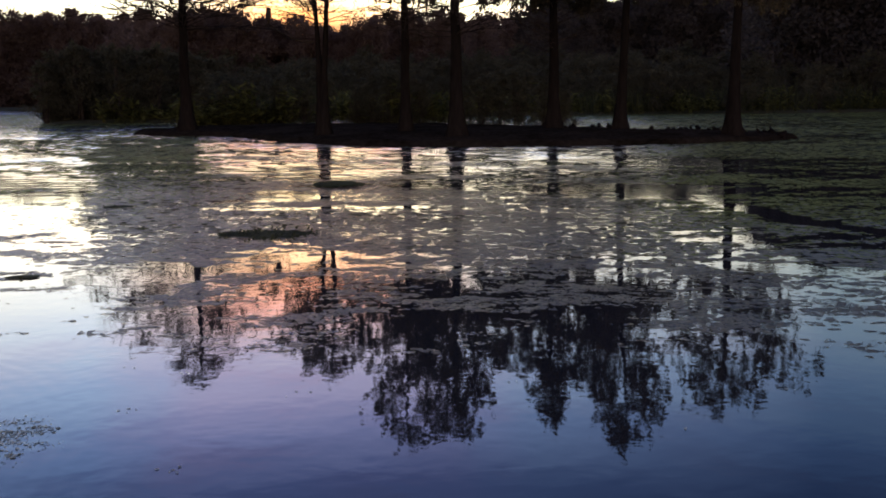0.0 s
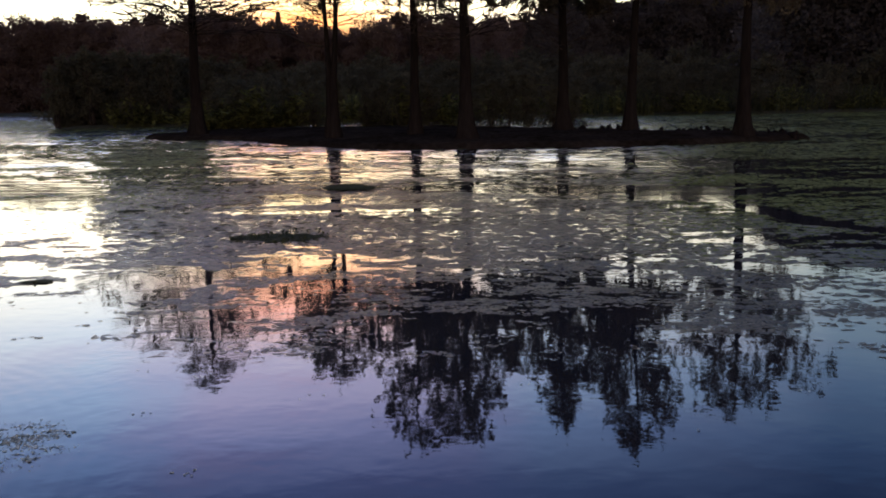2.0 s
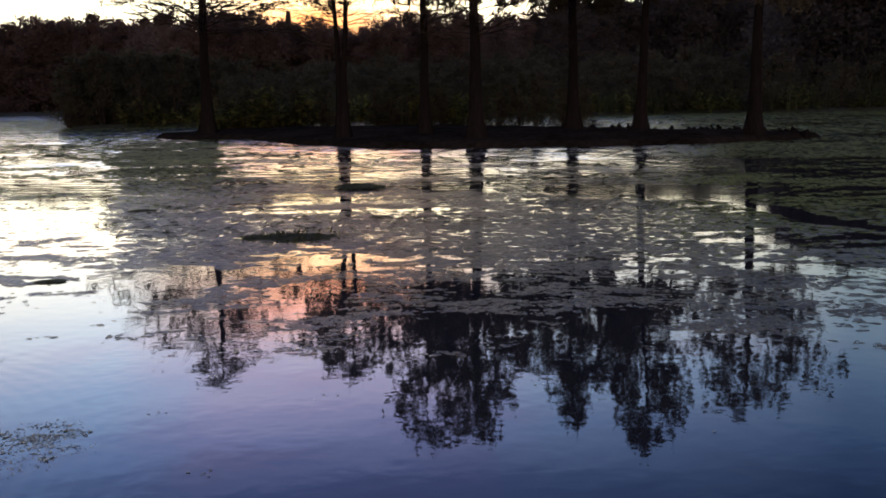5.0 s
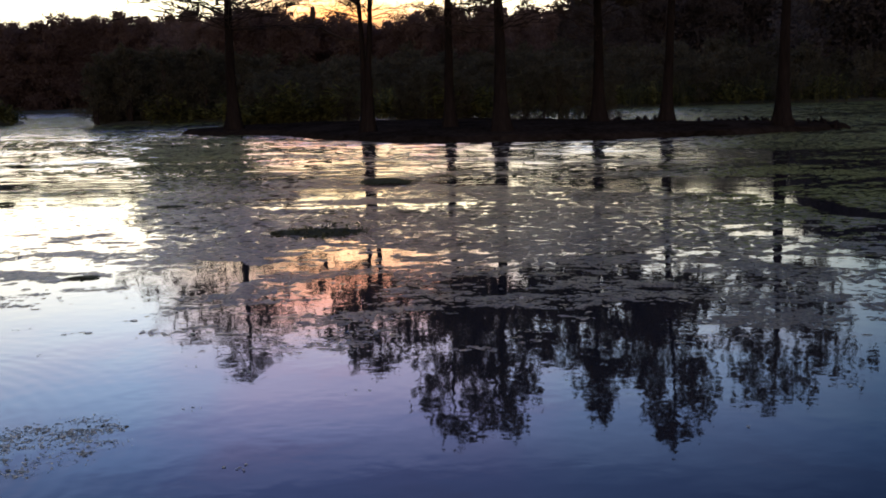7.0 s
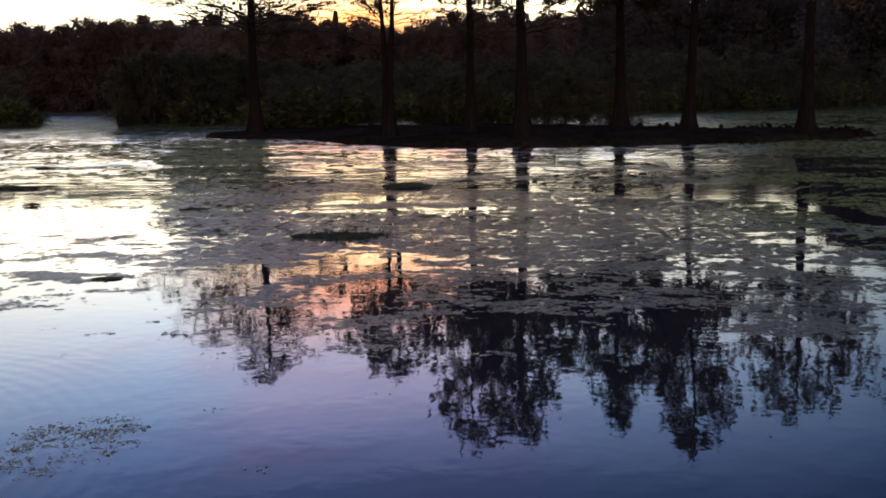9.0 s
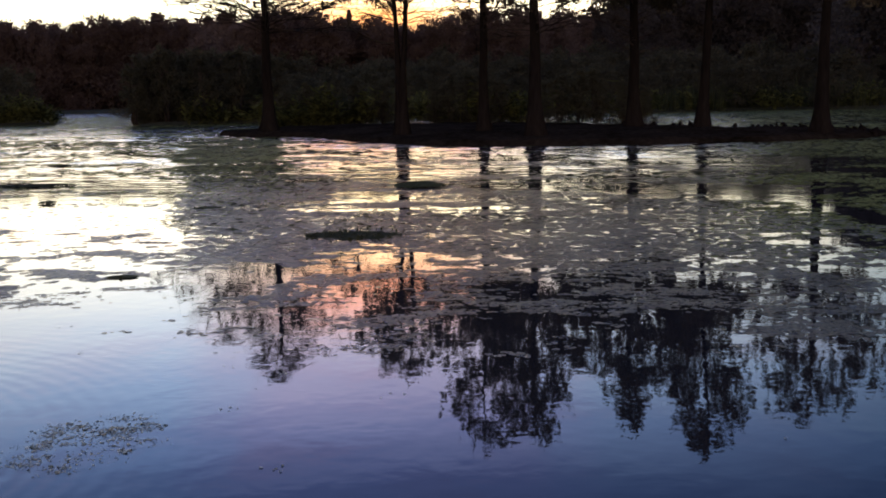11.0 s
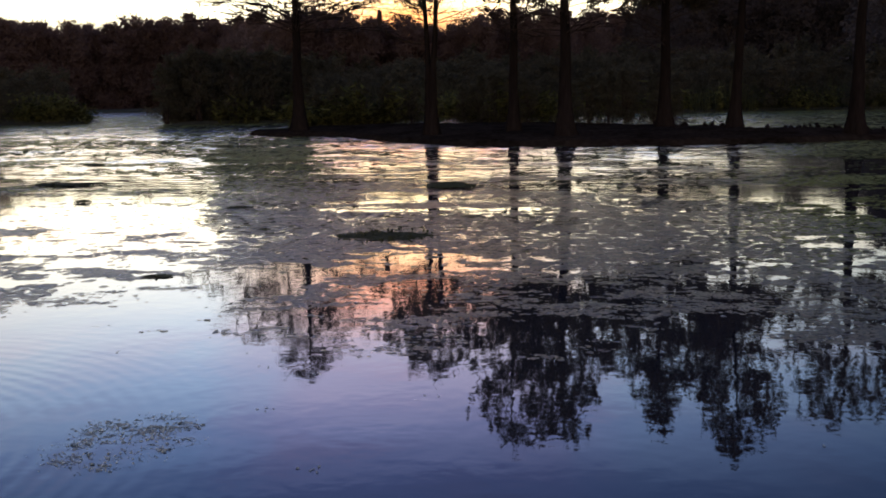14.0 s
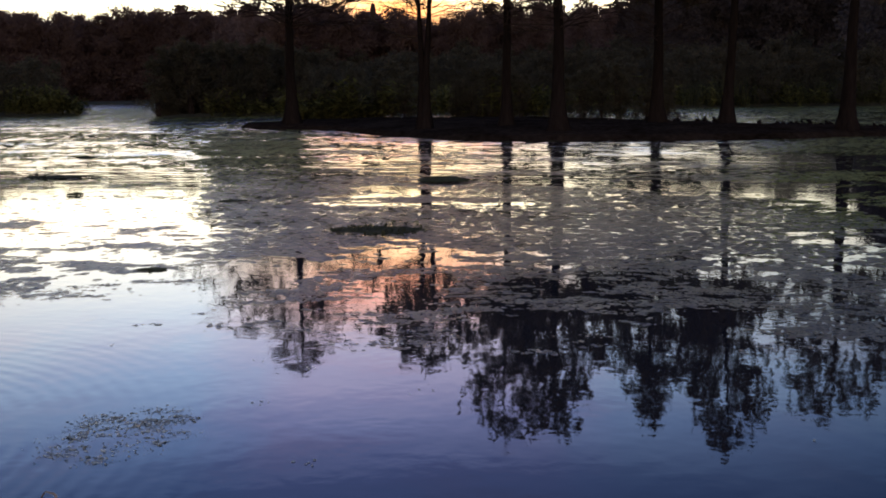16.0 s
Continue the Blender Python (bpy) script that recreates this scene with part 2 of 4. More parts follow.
    L(b2.outputs[0], b1.inputs["Normal"])
    L(b1.outputs[0], p.inputs["Normal"])
    return m


WATER = water_material()


# ---- building helpers ----
def mesh_of(name, verts, faces, mat, smooth=False):
    me = bpy.data.meshes.new(name)
    me.from_pydata([tuple(v) for v in verts], [], [tuple(f) for f in faces])
    me.materials.append(mat)
    if smooth:
        me.polygons.foreach_set("use_smooth", [True] * len(me.polygons))
    me.update()
    return me


def part(name, me, parent, label=""):
    ob = new(name, me)
    ob.parent = parent
    if label:
        tagged(ob, label)
    return ob


class Soup:
    """Collects vertices and faces for one mesh."""

    def __init__(self):
        self.v, self.f = [], []

    def tube(self, pts, radii, sides=6):
        pts = np.asarray(pts, float)
        base = len(self.v)
        d = np.gradient(pts, axis=0)
        for k, (p, r) in enumerate(zip(pts, radii)):
            t = d[k] / (np.linalg.norm(d[k]) + 1e-9)
            a = np.cross(t, (0.0, 0.0, 1.0) if abs(t[2]) < 0.9 else (1.0, 0.0, 0.0))
            a /= np.linalg.norm(a) + 1e-9
            b = np.cross(t, a)
            for s in range(sides):
                w = 2 * math.pi * s / sides
                self.v.append(p + r * (math.cos(w) * a + math.sin(w) * b))
        for k in range(len(pts) - 1):
            for s in range(sides):
                i, j = base + k * sides + s, base + k * sides + (s + 1) % sides
                self.f.append((i, j, j + sides, i + sides))
        self.f.append(tuple(base + (len(pts) - 1) * sides + s for s in range(sides)))

    def quads(self, c, u, w):
        """Many pointed leaves at once: centres c, half-lengths u, half-widths w, as arrays."""
        n = len(c)
        base = len(self.v)
        q = np.stack([c - u, c + w - 0.15 * u, c + u, c - w - 0.15 * u], axis=1).reshape(-1, 3)
        self.v.extend(q)
        self.f.extend((base + 4 * i, base + 4 * i + 1, base + 4 * i + 2, base + 4 * i + 3) for i in range(n))

    def mesh(self, name, mat, smooth=False):
        return mesh_of(name, self.v, self.f, mat, smooth)


def lattice_noise(x, y, cell, seed):
    """Smooth value noise from 0 to 1 on arrays."""
    x, y = np.asarray(x) / cell, np.asarray(y) / cell
    ix, iy = np.floor(x).astype(np.int64), np.floor(y).astype(np.int64)
    fx, fy = x - ix, y - iy
    fx, fy = fx * fx * (3 - 2 * fx), fy * fy * (3 - 2 * fy)

    def h(a, b):
        s = np.sin(a * 127.1 + b * 311.7 + seed * 74.7) * 43758.5453
        return s - np.floor(s)

    return (h(ix, iy) * (1 - fx) + h(ix + 1, iy) * fx) * (1 - fy) + (h(ix, iy + 1) * (1 - fx) + h(ix + 1, iy + 1) * fx) * fy


def cloudy(x, y, cell, seed, octaves=4):
    t, w = 0.0, 0.0
    for k in range(octaves):
        t = t + lattice_noise(x, y, cell / 2 ** k, seed + 13 * k) * 0.6 ** k
        w += 0.6 ** k
    return t / w


def ramp_up(v, a, b):
    t = np.clip((v - a) / (b - a), 0, 1)
    return t * t * (3 - 2 * t)


# ---- ground, far shore and water ----
def shore(x):
    """How far off the far shore runs."""
    return 71 + 5 * np.sin(x * 0.045 + 0.6) + 5 * (lattice_noise(x, 0 * x, 9.0, 3) - 0.5) + 0.10 * np.maximum(-x - 20, 0) - 7 * ramp_up(-x, 15, 19) * (1 - ramp_up(-x, 28, 31))


def land_height(x, y):
    far = y - shore(x)
    inlet = np.abs(x + 0.465 * y + 1.0) - 3.4 - 0.5 * np.sin(y * 0.3) - 0.05 * np.maximum(y - 76, 0)
    inlet = np.where(y < 138, inlet, 10.0)
    far = np.minimum(far, inlet)
    near = -y + 1.0 + 0.5 * (lattice_noise(x, y, 2.0, 8) - 0.5)
    sides = np.maximum(x - 60, -x - 95) + 4 * lattice_noise(y, x, 12.0, 5)
    d = np.maximum(np.maximum(far, near), sides)
    h = -0.7 + 0.9 * ramp_up(d, -3.0, 1.0) + 0.6 * ramp_up(d, 2.0, 60.0)
    return h + 0.12 * (cloudy(x, y, 6.0, 21, 3) - 0.5) * ramp_up(d, -1.0, 4.0)


def build_ground():
    xs = np.concatenate([np.linspace(-1500, -130, 16), np.linspace(-120, 90, 150), np.linspace(100, 1500, 16)])
    ys = np.concatenate([np.linspace(-600, -14, 10), np.linspace(-10, 8, 19), np.linspace(12, 56, 12), np.linspace(58, 150, 93), np.linspace(160, 2500, 20)])
    X, Y = np.meshgrid(xs, ys)
    Z = land_height(X, Y)
    n, m = len(xs), len(ys)
    v = np.stack([X.ravel(), Y.ravel(), Z.ravel()], 1)
    f = [(j * n + i, j * n + i + 1, (j + 1) * n + i + 1, (j + 1) * n + i) for j in range(m - 1) for i in range(n - 1)]
    tagged(new("ground", mesh_of("ground", v, f, LAND, True)), "dark marsh ground round the pond", "ground", kind="structure")


build_ground()


def wavelets(x, y):
    """Low ripples that the breeze raises on the open middle of the pond, with calmer streaks between them."""
    rng = np.random.default_rng(71)
    z = 0.0 * x
    for k in range(7):
        long, turn, phase = rng.uniform(0.32, 0.75), rng.normal(0, 0.32), rng.uniform(0, 6.28)
        z = z + RIPPLE * long / (2 * math.pi) * np.sin(2 * math.pi / long * (y * math.cos(turn) + x * math.sin(turn)) + phase + 7 * cloudy(x, y, 1.5, 74 + 5 * k, 2))
    share = ramp_up(y, 15.5, 26) * (1 - ramp_up(y, 44, 52)) * (1 - 0.9 * ramp_up(x - 0.21 * y, -4.5, 2.5)) * (0.7 + 0.5 * ramp_up(cloudy(x * 0.35, y, 2.2, 77, 3), 0.35, 0.62))
    return z * share


RIPPLE = 0.037


def build_water():
    xs = np.concatenate([[-400, -150, -70, -45], np.linspace(-32, 12, 200), [20, 40, 90, 300]])
    ys = np.concatenate([[-20, 2, 8], np.linspace(13, 52, 560), [70, 110, 180, 320]])
    X, Y = np.meshgrid(xs, ys)
    edge = ramp_up(X, -32, -29) * (1 - ramp_up(X, 10, 12)) * (Y > 13) * (Y < 52)
    n, m = len(xs), len(ys)
    v = np.stack([X.ravel(), Y.ravel(), (wavelets(X, Y) * edge).ravel()], 1)
    f = [(j * n + i, j * n + i + 1, (j + 1) * n + i + 1, (j + 1) * n + i) for j in range(m - 1) for i in range(n - 1)]
    return new("water", mesh_of("water", v, f, WATER, True))


w = build_water()
tagged(w, "still dark pond water that mirrors the dusk sky", "water", kind="structure")


# ---- the low island ----
LOBES = [(-13.2, 44.3, 1.7), (-10.5, 44.2, 3.6), (-6.5, 44.5, 4.6), (-2.6, 41.5, 6.6), (0.6, 37.0, 6.6), (4.2, 35.4, 5.1), (7.6, 33.8, 3.3), (10.4, 33.7, 2.1), (12.2, 34.0, 1.1)]


def island_height(x, y):
    d = np.full(np.shape(x), 1e9)
    for (ax, ay, ar), (bx, by, br) in zip(LOBES, LOBES[1:]):
        t = np.clip(((x - ax) * (bx - ax) + (y - ay) * (by - ay)) / ((bx - ax) ** 2 + (by - ay) ** 2), 0, 1)
        d = np.minimum(d, np.hypot(x - ax - t * (bx - ax), y - ay - t * (by - ay)) - ar - t * (br - ar))
    d = d + 0.7 * (cloudy(x, y, 1.6, 31, 3) - 0.5)
    return -0.3 + 0.52 * ramp_up(-d, -0.5, 0.35) + 0.16 * ramp_up(-d, 0.3, 3.0) + 0.14 * (cloudy(x, y, 0.7, 41, 3) - 0.5) * ramp_up(-d, 0, 0.6)


def build_island():
    xs, ys = np.linspace(-16.5, 14.5, 210), np.linspace(28.5, 50.5, 130)
    X, Y = np.meshgrid(xs, ys)
    Z = island_height(X, Y)
    n, m = len(xs), len(ys)
    keep = Z > -0.26
    v = np.stack([X.ravel(), Y.ravel(), Z.ravel()], 1)
    f = [(j * n + i, j * n + i + 1, (j + 1) * n + i + 1, (j + 1) * n + i) for j in range(m - 1) for i in range(n - 1)
         if keep[j, i] or keep[j, i + 1] or keep[j + 1, i] or keep[j + 1, i + 1]]
    tagged(new("island", mesh_of("island", v, f, EARTH, True)), "low bare island of almost black earth in the pond", "island", kind="structure")


build_island()


# ---- cypress trees ----
def cypress(seed, x, y, height, girth, start, limbs, clumps, shape, lean=(0, 0), twin=False, leaf_from=5.2, crowd=1.0, twig=1.0, low_leaf=0.0, rises=(0.25, 0.7)):
    """shape: the half-width of the crown at some heights; start: height of the lowest limb; clumps: tufts of foliage."""
    rng = np.random.default_rng(seed)
    z0 = float(island_height(np.array([x]), np.array([y]))[0]) - 0.08
    tree = new("cypress_tree")
    tree.matrix_world = pose(x, y, z0)
    trunk, crown, branches = Soup(), Soup(), []

    def axis(t, off=0.0):
        wob = 0.12 * np.sin(t * 5 + seed) * t
        return np.array([lean[0] * t + wob + off * (0.42 + 0.58 * float(ramp_up(t * height, 2.0, 5.5))), lean[1] * t + 0.1 * np.cos(t * 4 + seed) * t, height * t])

    # buttressed, flared foot
    sides, rings = 18, 26
    stems = [(-0.22, 0.6), (0.22, 0.64)] if twin else [(0.0, 1.0)]
    for off, share in stems:
        base = len(trunk.v)
        for k in range(rings):
            t = (k / (rings - 1)) ** 1.6
            zz = height * t
            r = girth * share * ((1 - t) ** 0.8 * 0.92 + 0.04) * (1 + (0.95 if not twin else 1.0) * math.exp(-zz / 0.7))
            c = axis(t, off)
            for s in range(sides):
                w = 2 * math.pi * s / sides
                rib = 1 + 0.16 * math.exp(-zz / 0.6) * math.sin(5 * w + seed) + 0.05 * math.sin(3 * w + zz * 2 + seed)
                trunk.v.append(c + np.array([r * rib * math.cos(w), r * rib * math.sin(w), 0]))
        for k in range(rings - 1):
            for s in range(sides):
                i, j = base + k * sides + s, base + k * sides + (s + 1) % sides
                trunk.f.append((i, j, j + sides, i + sides))
    tips = []
    for k in range(limbs):
        q = (k + rng.random()) / limbs
        t = start / height + (0.97 - start / height) * q ** crowd
        off = stems[k % len(stems)][0]
        p0 = axis(t, off)
        az = k * 2.4 + rng.normal(0, 0.5)
        ln = float(np.interp(t * height + 0.3, [p[0] for p in shape], [p[1] for p in shape])) * rng.uniform(0.6, 1.12)
        rise = rng.uniform(*rises) * (1 - 0.3 * q)
        u = np.array([math.cos(az), math.sin(az), 0.0])
        s = np.linspace(0, 1, 7)
        bend = rng.normal(0, 0.12)
        side = np.array([-u[1], u[0], 0])
        pts = [p0 + u * ln * a + side * bend * ln * a * a + np.array([0, 0, rise * ln * a - 0.1 * ln * a * a]) + rng.normal(0, 0.03, 3) * a for a in s]
        r0 = min(0.034, girth * 0.2) * (1 - 0.75 * t)
        twigs = Soup()
        twigs.tube(pts, [max(0.008, r0 * (1 - 0.88 * a)) for a in s], 5)
        for j in range(10):
            a = rng.uniform(0.2, 1.0)
            b0 = np.array([np.interp(a, s, [p[i] for p in pts]) for i in range(3)])
            w = az + rng.choice([-1, 1]) * rng.uniform(0.4, 1.1)
            l2 = ln * rng.uniform(0.18, 0.42) * (1.2 - 0.6 * a)
            up = rng.uniform(-0.15, 0.45)
            e = b0 + np.array([math.cos(w) * l2, math.sin(w) * l2, up * l2])
            mid = (b0 + e) / 2 + rng.normal(0, 0.05, 3)
            twigs.tube([b0, mid, e], [0.016 * twig, 0.012 * twig, 0.006 * twig], 3)
            tips += [mid, e]
            for _ in range(3):
                g = rng.uniform(0.3, 1.0)
                c0 = b0 * (1 - g) + e * g
                d = rng.normal(0, 1, 3)
                d[2] = d[2] * 0.6 + 0.1
                c1 = c0 + d / np.linalg.norm(d) * rng.uniform(0.15, 0.45)
                twigs.tube([c0, c1], [0.008 * twig, 0.004 * twig], 3)
                tips.append(c1)
        branches.append(twigs)
    tips = np.array(tips)
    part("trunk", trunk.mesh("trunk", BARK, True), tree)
    for b in branches:
        part("limb", b.mesh("limb", TWIG), tree)
    if clumps:
        # foliage gathers in groups towards some limbs and leaves gaps at others
        tips = tips[tips[:, 2] > leaf_from]
        n1 = 0.6 * lattice_noise(tips[:, 0] * 1.0 + tips[:, 1] * 0.7, tips[:, 2], 0.7, seed)
        order = np.argsort(-(n1 + 0.25 * rng.random(len(tips)) + 0.12 * tips[:, 2] / height))
        weight = 1 + low_leaf * (1 - ramp_up(tips[order, 2], leaf_from, leaf_from + 0.6 * (height - leaf_from)))
        weight[int(len(order) * 0.92):] *= 0.3
        # even out the crowded middle, so that the tufts stand apart
        gap2 = ((tips[order][:, None, :] - tips[order][None, ::3, :]) ** 2).sum(2)
        weight = weight / (4 + (gap2 < 0.3).sum(1)) ** 0.8
        clumps = int(clumps * 1.1)
        pick = rng.choice(order, clumps, p=weight / weight.sum())
        cs = tips[pick] + rng.normal(0, 0.07, (clumps, 3))
        per = 20
        wide = np.repeat(rng.uniform(0.6, 1.3, (clumps, 1)), per, 0)
        c = np.repeat(cs, per, 0) + rng.normal(0, 1, (clumps * per, 3)) * wide * np.array([0.05, 0.05, 0.14]) - np.array([0, 0, 0.13])
        n = len(c)
        u = rng.normal(0, 1, (n, 3)) * np.array([0.5, 0.5, 0.9]) - np.array([0, 0, 0.5])
        u = u / np.linalg.norm(u, axis=1)[:, None] * rng.uniform(0.05, 0.10, (n, 1))
        wv = np.cross(u, rng.normal(0, 1, (n, 3)))
        wv = wv / np.linalg.norm(wv, axis=1)[:, None] * rng.uniform(0.02, 0.042, (n, 1))
        crown.quads(c, u, wv)
        part("crown", crown.mesh("crown", NEEDLES), tree)
    return tree


def tag_tree(tree, label):
    tagged(tree, label, "tree", "cypresses on the island")


tag_tree(cypress(11, -11.7, 42.0, 12.0, 0.27, 4.5, 128, 230, leaf_from=6.3, crowd=1.5, twig=1.4, low_leaf=0.8, rises=(0.12, 0.6), shape=((4.6, 5.8), (6.5, 5.0), (8.5, 3.7), (10, 2.3), (12, 0.7))), "bare spreading cypress with a few brown tufts on the island's end")
twin = cypress(12, -4.55, 34.9, 9.3, 0.24, 4.2, 52, 520, twin=True, leaf_from=5.5, crowd=1.4, twig=0.9, rises=(0.15, 0.6), shape=((4.2, 2.6), (5.5, 3.0), (7, 2.3), (9.3, 0.8)))
tag_tree(twin, "twin-stemmed cypress with thin hanging tufts at the island's edge")
tag_tree(cypress(13, -1.38, 34.6, 12.0, 0.19, 3.8, 56, 680, leaf_from=5.0, low_leaf=1.0, twig=0.9, crowd=1.2, rises=(0.1, 0.6), shape=((4, 1.8), (6.5, 1.7), (8.8, 1.5), (10.2, 1.7), (11.2, 1.2), (12, 0.4))), "slim cypress with a dense dark crown on the island")
tag_tree(cypress(14, 0.5, 32.0, 10.8, 0.24, 3.4, 66, 1060, leaf_from=5.3, low_leaf=1.6, twig=1.1, crowd=1.25, rises=(0.1, 0.6), shape=((4, 2.5), (6.5, 2.3), (8, 1.6), (9.5, 1.4), (10.3, 1.1), (10.8, 0.4))), "dark cypress with a full ragged crown on the island")
tag_tree(cypress(15, 4.45, 36.4, 12.2, 0.23, 2.8, 72, 2000, leaf_from=5.0, low_leaf=0.8, crowd=1.0, twig=0.6, shape=((3, 2.4), (5.8, 3.0), (8.2, 2.9), (9.2, 1.7), (10.2, 0.7), (12.2, 0.25))), "dense cypress with a flared foot on the island")
tag_tree(cypress(16, 6.75, 34.6, 12.2, 0.19, 4.6, 50, 1080, leaf_from=5.2, low_leaf=1.2, twig=0.6, lean=(0.5, 0), shape=((4.5, 2.0), (6.8, 1.5), (8.2, 1.6), (10, 1.8), (11.2, 1.4), (12.2, 0.5))), "straight cypress with a flared foot beside the water")
tag_tree(cypress(17, 10.35, 32.4, 10.1, 0.23, 4.3, 42, 680, leaf_from=4.6, twig=0.6, low_leaf=1.0, shape=((4.3, 1.8), (6, 2.8), (7.6, 3.0), (8.8, 1.9), (10.1, 0.7))), "thin-crowned cypress with a swollen foot on the island's tip")


# ---- woods and shrubs beyond the pond ----
def leafy(seed, name, height, width, leaves, size, mat, low=0.15, trunk_share=0.3, lobes=9):
    """A broad-leaved tree or shrub: trunk and limbs, and a ragged crown of leaf clumps with gaps."""
    rng = np.random.default_rng(seed)
    tree = new(name)
    wood, crown = Soup(), Soup()
    centres = []
    for k in range(lobes):
        q = (k + 0.5) / lobes
        zc = height * (low + (0.9 - low) * q)
        rr = width * (0.95 - 0.55 * q) * rng.uniform(0.35, 1.0)
        az = k * 2.4 + rng.normal(0, 0.4)
        centres.append((rr * math.cos(az) * 0.75, rr * math.sin(az) * 0.75, zc, width * rng.uniform(0.28, 0.5) * (1.05 - 0.45 * q)))
    stems = 1 if trunk_share > 0.2 else 4
    for s in range(stems):
        a = s * 1.7
        top = np.array([0.2 * width * math.cos(a), 0.2 * width * math.sin(a), height * 0.75])
        foot = np.array([0.08 * width * math.cos(a), 0.08 * width * math.sin(a), -0.1]) * (stems > 1) + np.array([0, 0, -0.1 * (stems == 1)])
        pts = [foot + (top - foot) * t + rng.normal(0, 0.04 * width, 3) * t * (1 - t) * 3 for t in np.linspace(0, 1, 7)]
        wood.tube(pts, [height * 0.022 / stems ** 0.5 * (1 - 0.8 * t) for t in np.linspace(0, 1, 7)], 7)
    for cx, cy, cz, cr in centres:
        z1 = cz * rng.uniform(0.4, 0.65)
        p0 = np.array([0, 0, z1])
        p1 = np.array([cx, cy, cz])
        mid = (p0 + p1) / 2 + np.array([0, 0, -0.08 * height])
        wood.tube([p0, mid, p1], [height * 0.009, height * 0.006, height * 0.002], 5)
    per = leaves // lobes
    for cx, cy, cz, cr in centres:
        d = rng.normal(0, 1, (per, 3))
        d /= np.linalg.norm(d, axis=1)[:, None]
        # small bunches on the lobe's outside, so that its edge is uneven
        bunch = rng.normal(0, 1, (max(4, per // 22), 3))
        bunch /= np.linalg.norm(bunch, axis=1)[:, None]
        near = bunch[rng.integers(0, len(bunch), per)]
        d = near + 0.42 * d
        r = cr * rng.uniform(0.5, 1.05, (per, 1))
        c = np.array([cx, cy, cz]) + d * r * np.array([1, 1, 0.85])
        c[:, 2] = np.maximum(c[:, 2], 0.1)
        u = rng.normal(0, 1, (per, 3))
        u = u / np.linalg.norm(u, axis=1)[:, None] * rng.uniform(0.5, 1.1, (per, 1)) * size
        wv = np.cross(u, rng.normal(0, 1, (per, 3)))
        wv = wv / np.linalg.norm(wv, axis=1)[:, None] * rng.uniform(0.3, 0.6, (per, 1)) * size
        crown.quads(c, u, wv)
    part("trunk", wood.mesh("trunk", TWIG), tree)
    part("crown", crown.mesh("crown", mat), tree)
    return tree


def plant(kinds, spots, label, category, group, seed, level=None):
    """Copies of the kinds at (x, y, scale); each kind itself stands at one of the first spots."""
    rng = np.random.default_rng(seed)
    for i, (x, y, s) in enumerate(spots):
        kind = kinds[i % len(kinds)]
        z = float((level or land_height)(np.array([x]), np.array([y]))[0]) - 0.05
        m = pose(x, y, max(z, 0.0), 0, 0, rng.uniform(0, 360))
        ob = kind if i < len(kinds) else copy_thing(kind, m)
        ob.matrix_world = m
        ob.scale = (s * rng.uniform(0.9, 1.15), s * rng.uniform(0.9, 1.15), s)
        tagged(ob, label, category, group)


def bearing(deg, dist):
    return dist * math.sin(radians(deg)), dist * math.cos(radians(deg))


def skyline(deg):
    """Height that the tree tops reach over the horizon, as a slope, by bearing in degrees."""
    return 0.086 + 0.004 * float(ramp_up(deg, -18.5, -17)) * (1 - float(ramp_up(deg, -13, -11))) + 0.010 * float(ramp_up(-deg, 10, 14)) - 0.006 * float(ramp_up(-deg, 19.5, 22)) + 0.004 * math.sin(deg * 0.55 + 1.0) * (deg < 6) + 0.008 * float(ramp_up(deg, -7, -3)) + 0.012 * float(ramp_up(deg, 4.0, 7.5)) + 0.006 * float(ramp_up(deg, 9, 13)) + 0.042 * float(ramp_up(deg, 18.8, 20.2))


rng = np.random.default_rng(5)
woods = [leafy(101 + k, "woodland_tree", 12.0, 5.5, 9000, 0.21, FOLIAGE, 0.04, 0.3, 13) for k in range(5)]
spots = []
for d in np.arange(-37, 34, 0.8):
    dist = 128 + 75 * float(ramp_up(-d, 16, 20)) + 110 * float(ramp_up(d, -2, 12)) + rng.uniform(-5, 5) - 130 * float(ramp_up(d, 18.8, 20.2))
    x, y = bearing(d + rng.uniform(-0.3, 0.3), dist)
    if land_height(np.array([x - 3.0, x + 3.0]), np.array([y, y])).min() > 0.1:
        spots.append((x, y, (1.7 - 0.4 + dist * skyline(d)) / 12.0 * rng.uniform(0.92, 1.04)))
    x, y = bearing(d + 0.5 + rng.uniform(-0.3, 0.3), dist + 16)
    spots.append((x, y, (1.7 - 0.4 + dist * skyline(d)) / 12.0 * rng.uniform(0.9, 1.03)))
for d in np.arange(-31, -20, 0.8):
    x, y = bearing(d, 224 + rng.uniform(-2, 2))
    spots.append((x, y, 1.58 * rng.uniform(0.8, 1.06)))
    x, y = bearing(d + 0.4, 234 + rng.uniform(-2, 2))
    spots.append((x, y, 1.6 * rng.uniform(0.82, 1.07)))
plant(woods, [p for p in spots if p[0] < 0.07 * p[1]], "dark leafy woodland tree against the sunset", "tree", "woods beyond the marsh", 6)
# the right-hand woods repeat the trees with shade put into the leaf colour
shaded_woods = [leafy(121 + k, "shaded_woodland_tree", 12.0, 5.5, 9000, 0.21, SHADED_FOLIAGE, 0.04, 0.3, 13) for k in range(3)]
plant(shaded_woods, [p for p in spots if p[0] >= 0.07 * p[1]], "tall woodland tree with shade put into its leaf colour", "tree", "evergreens beyond the marsh", 16)

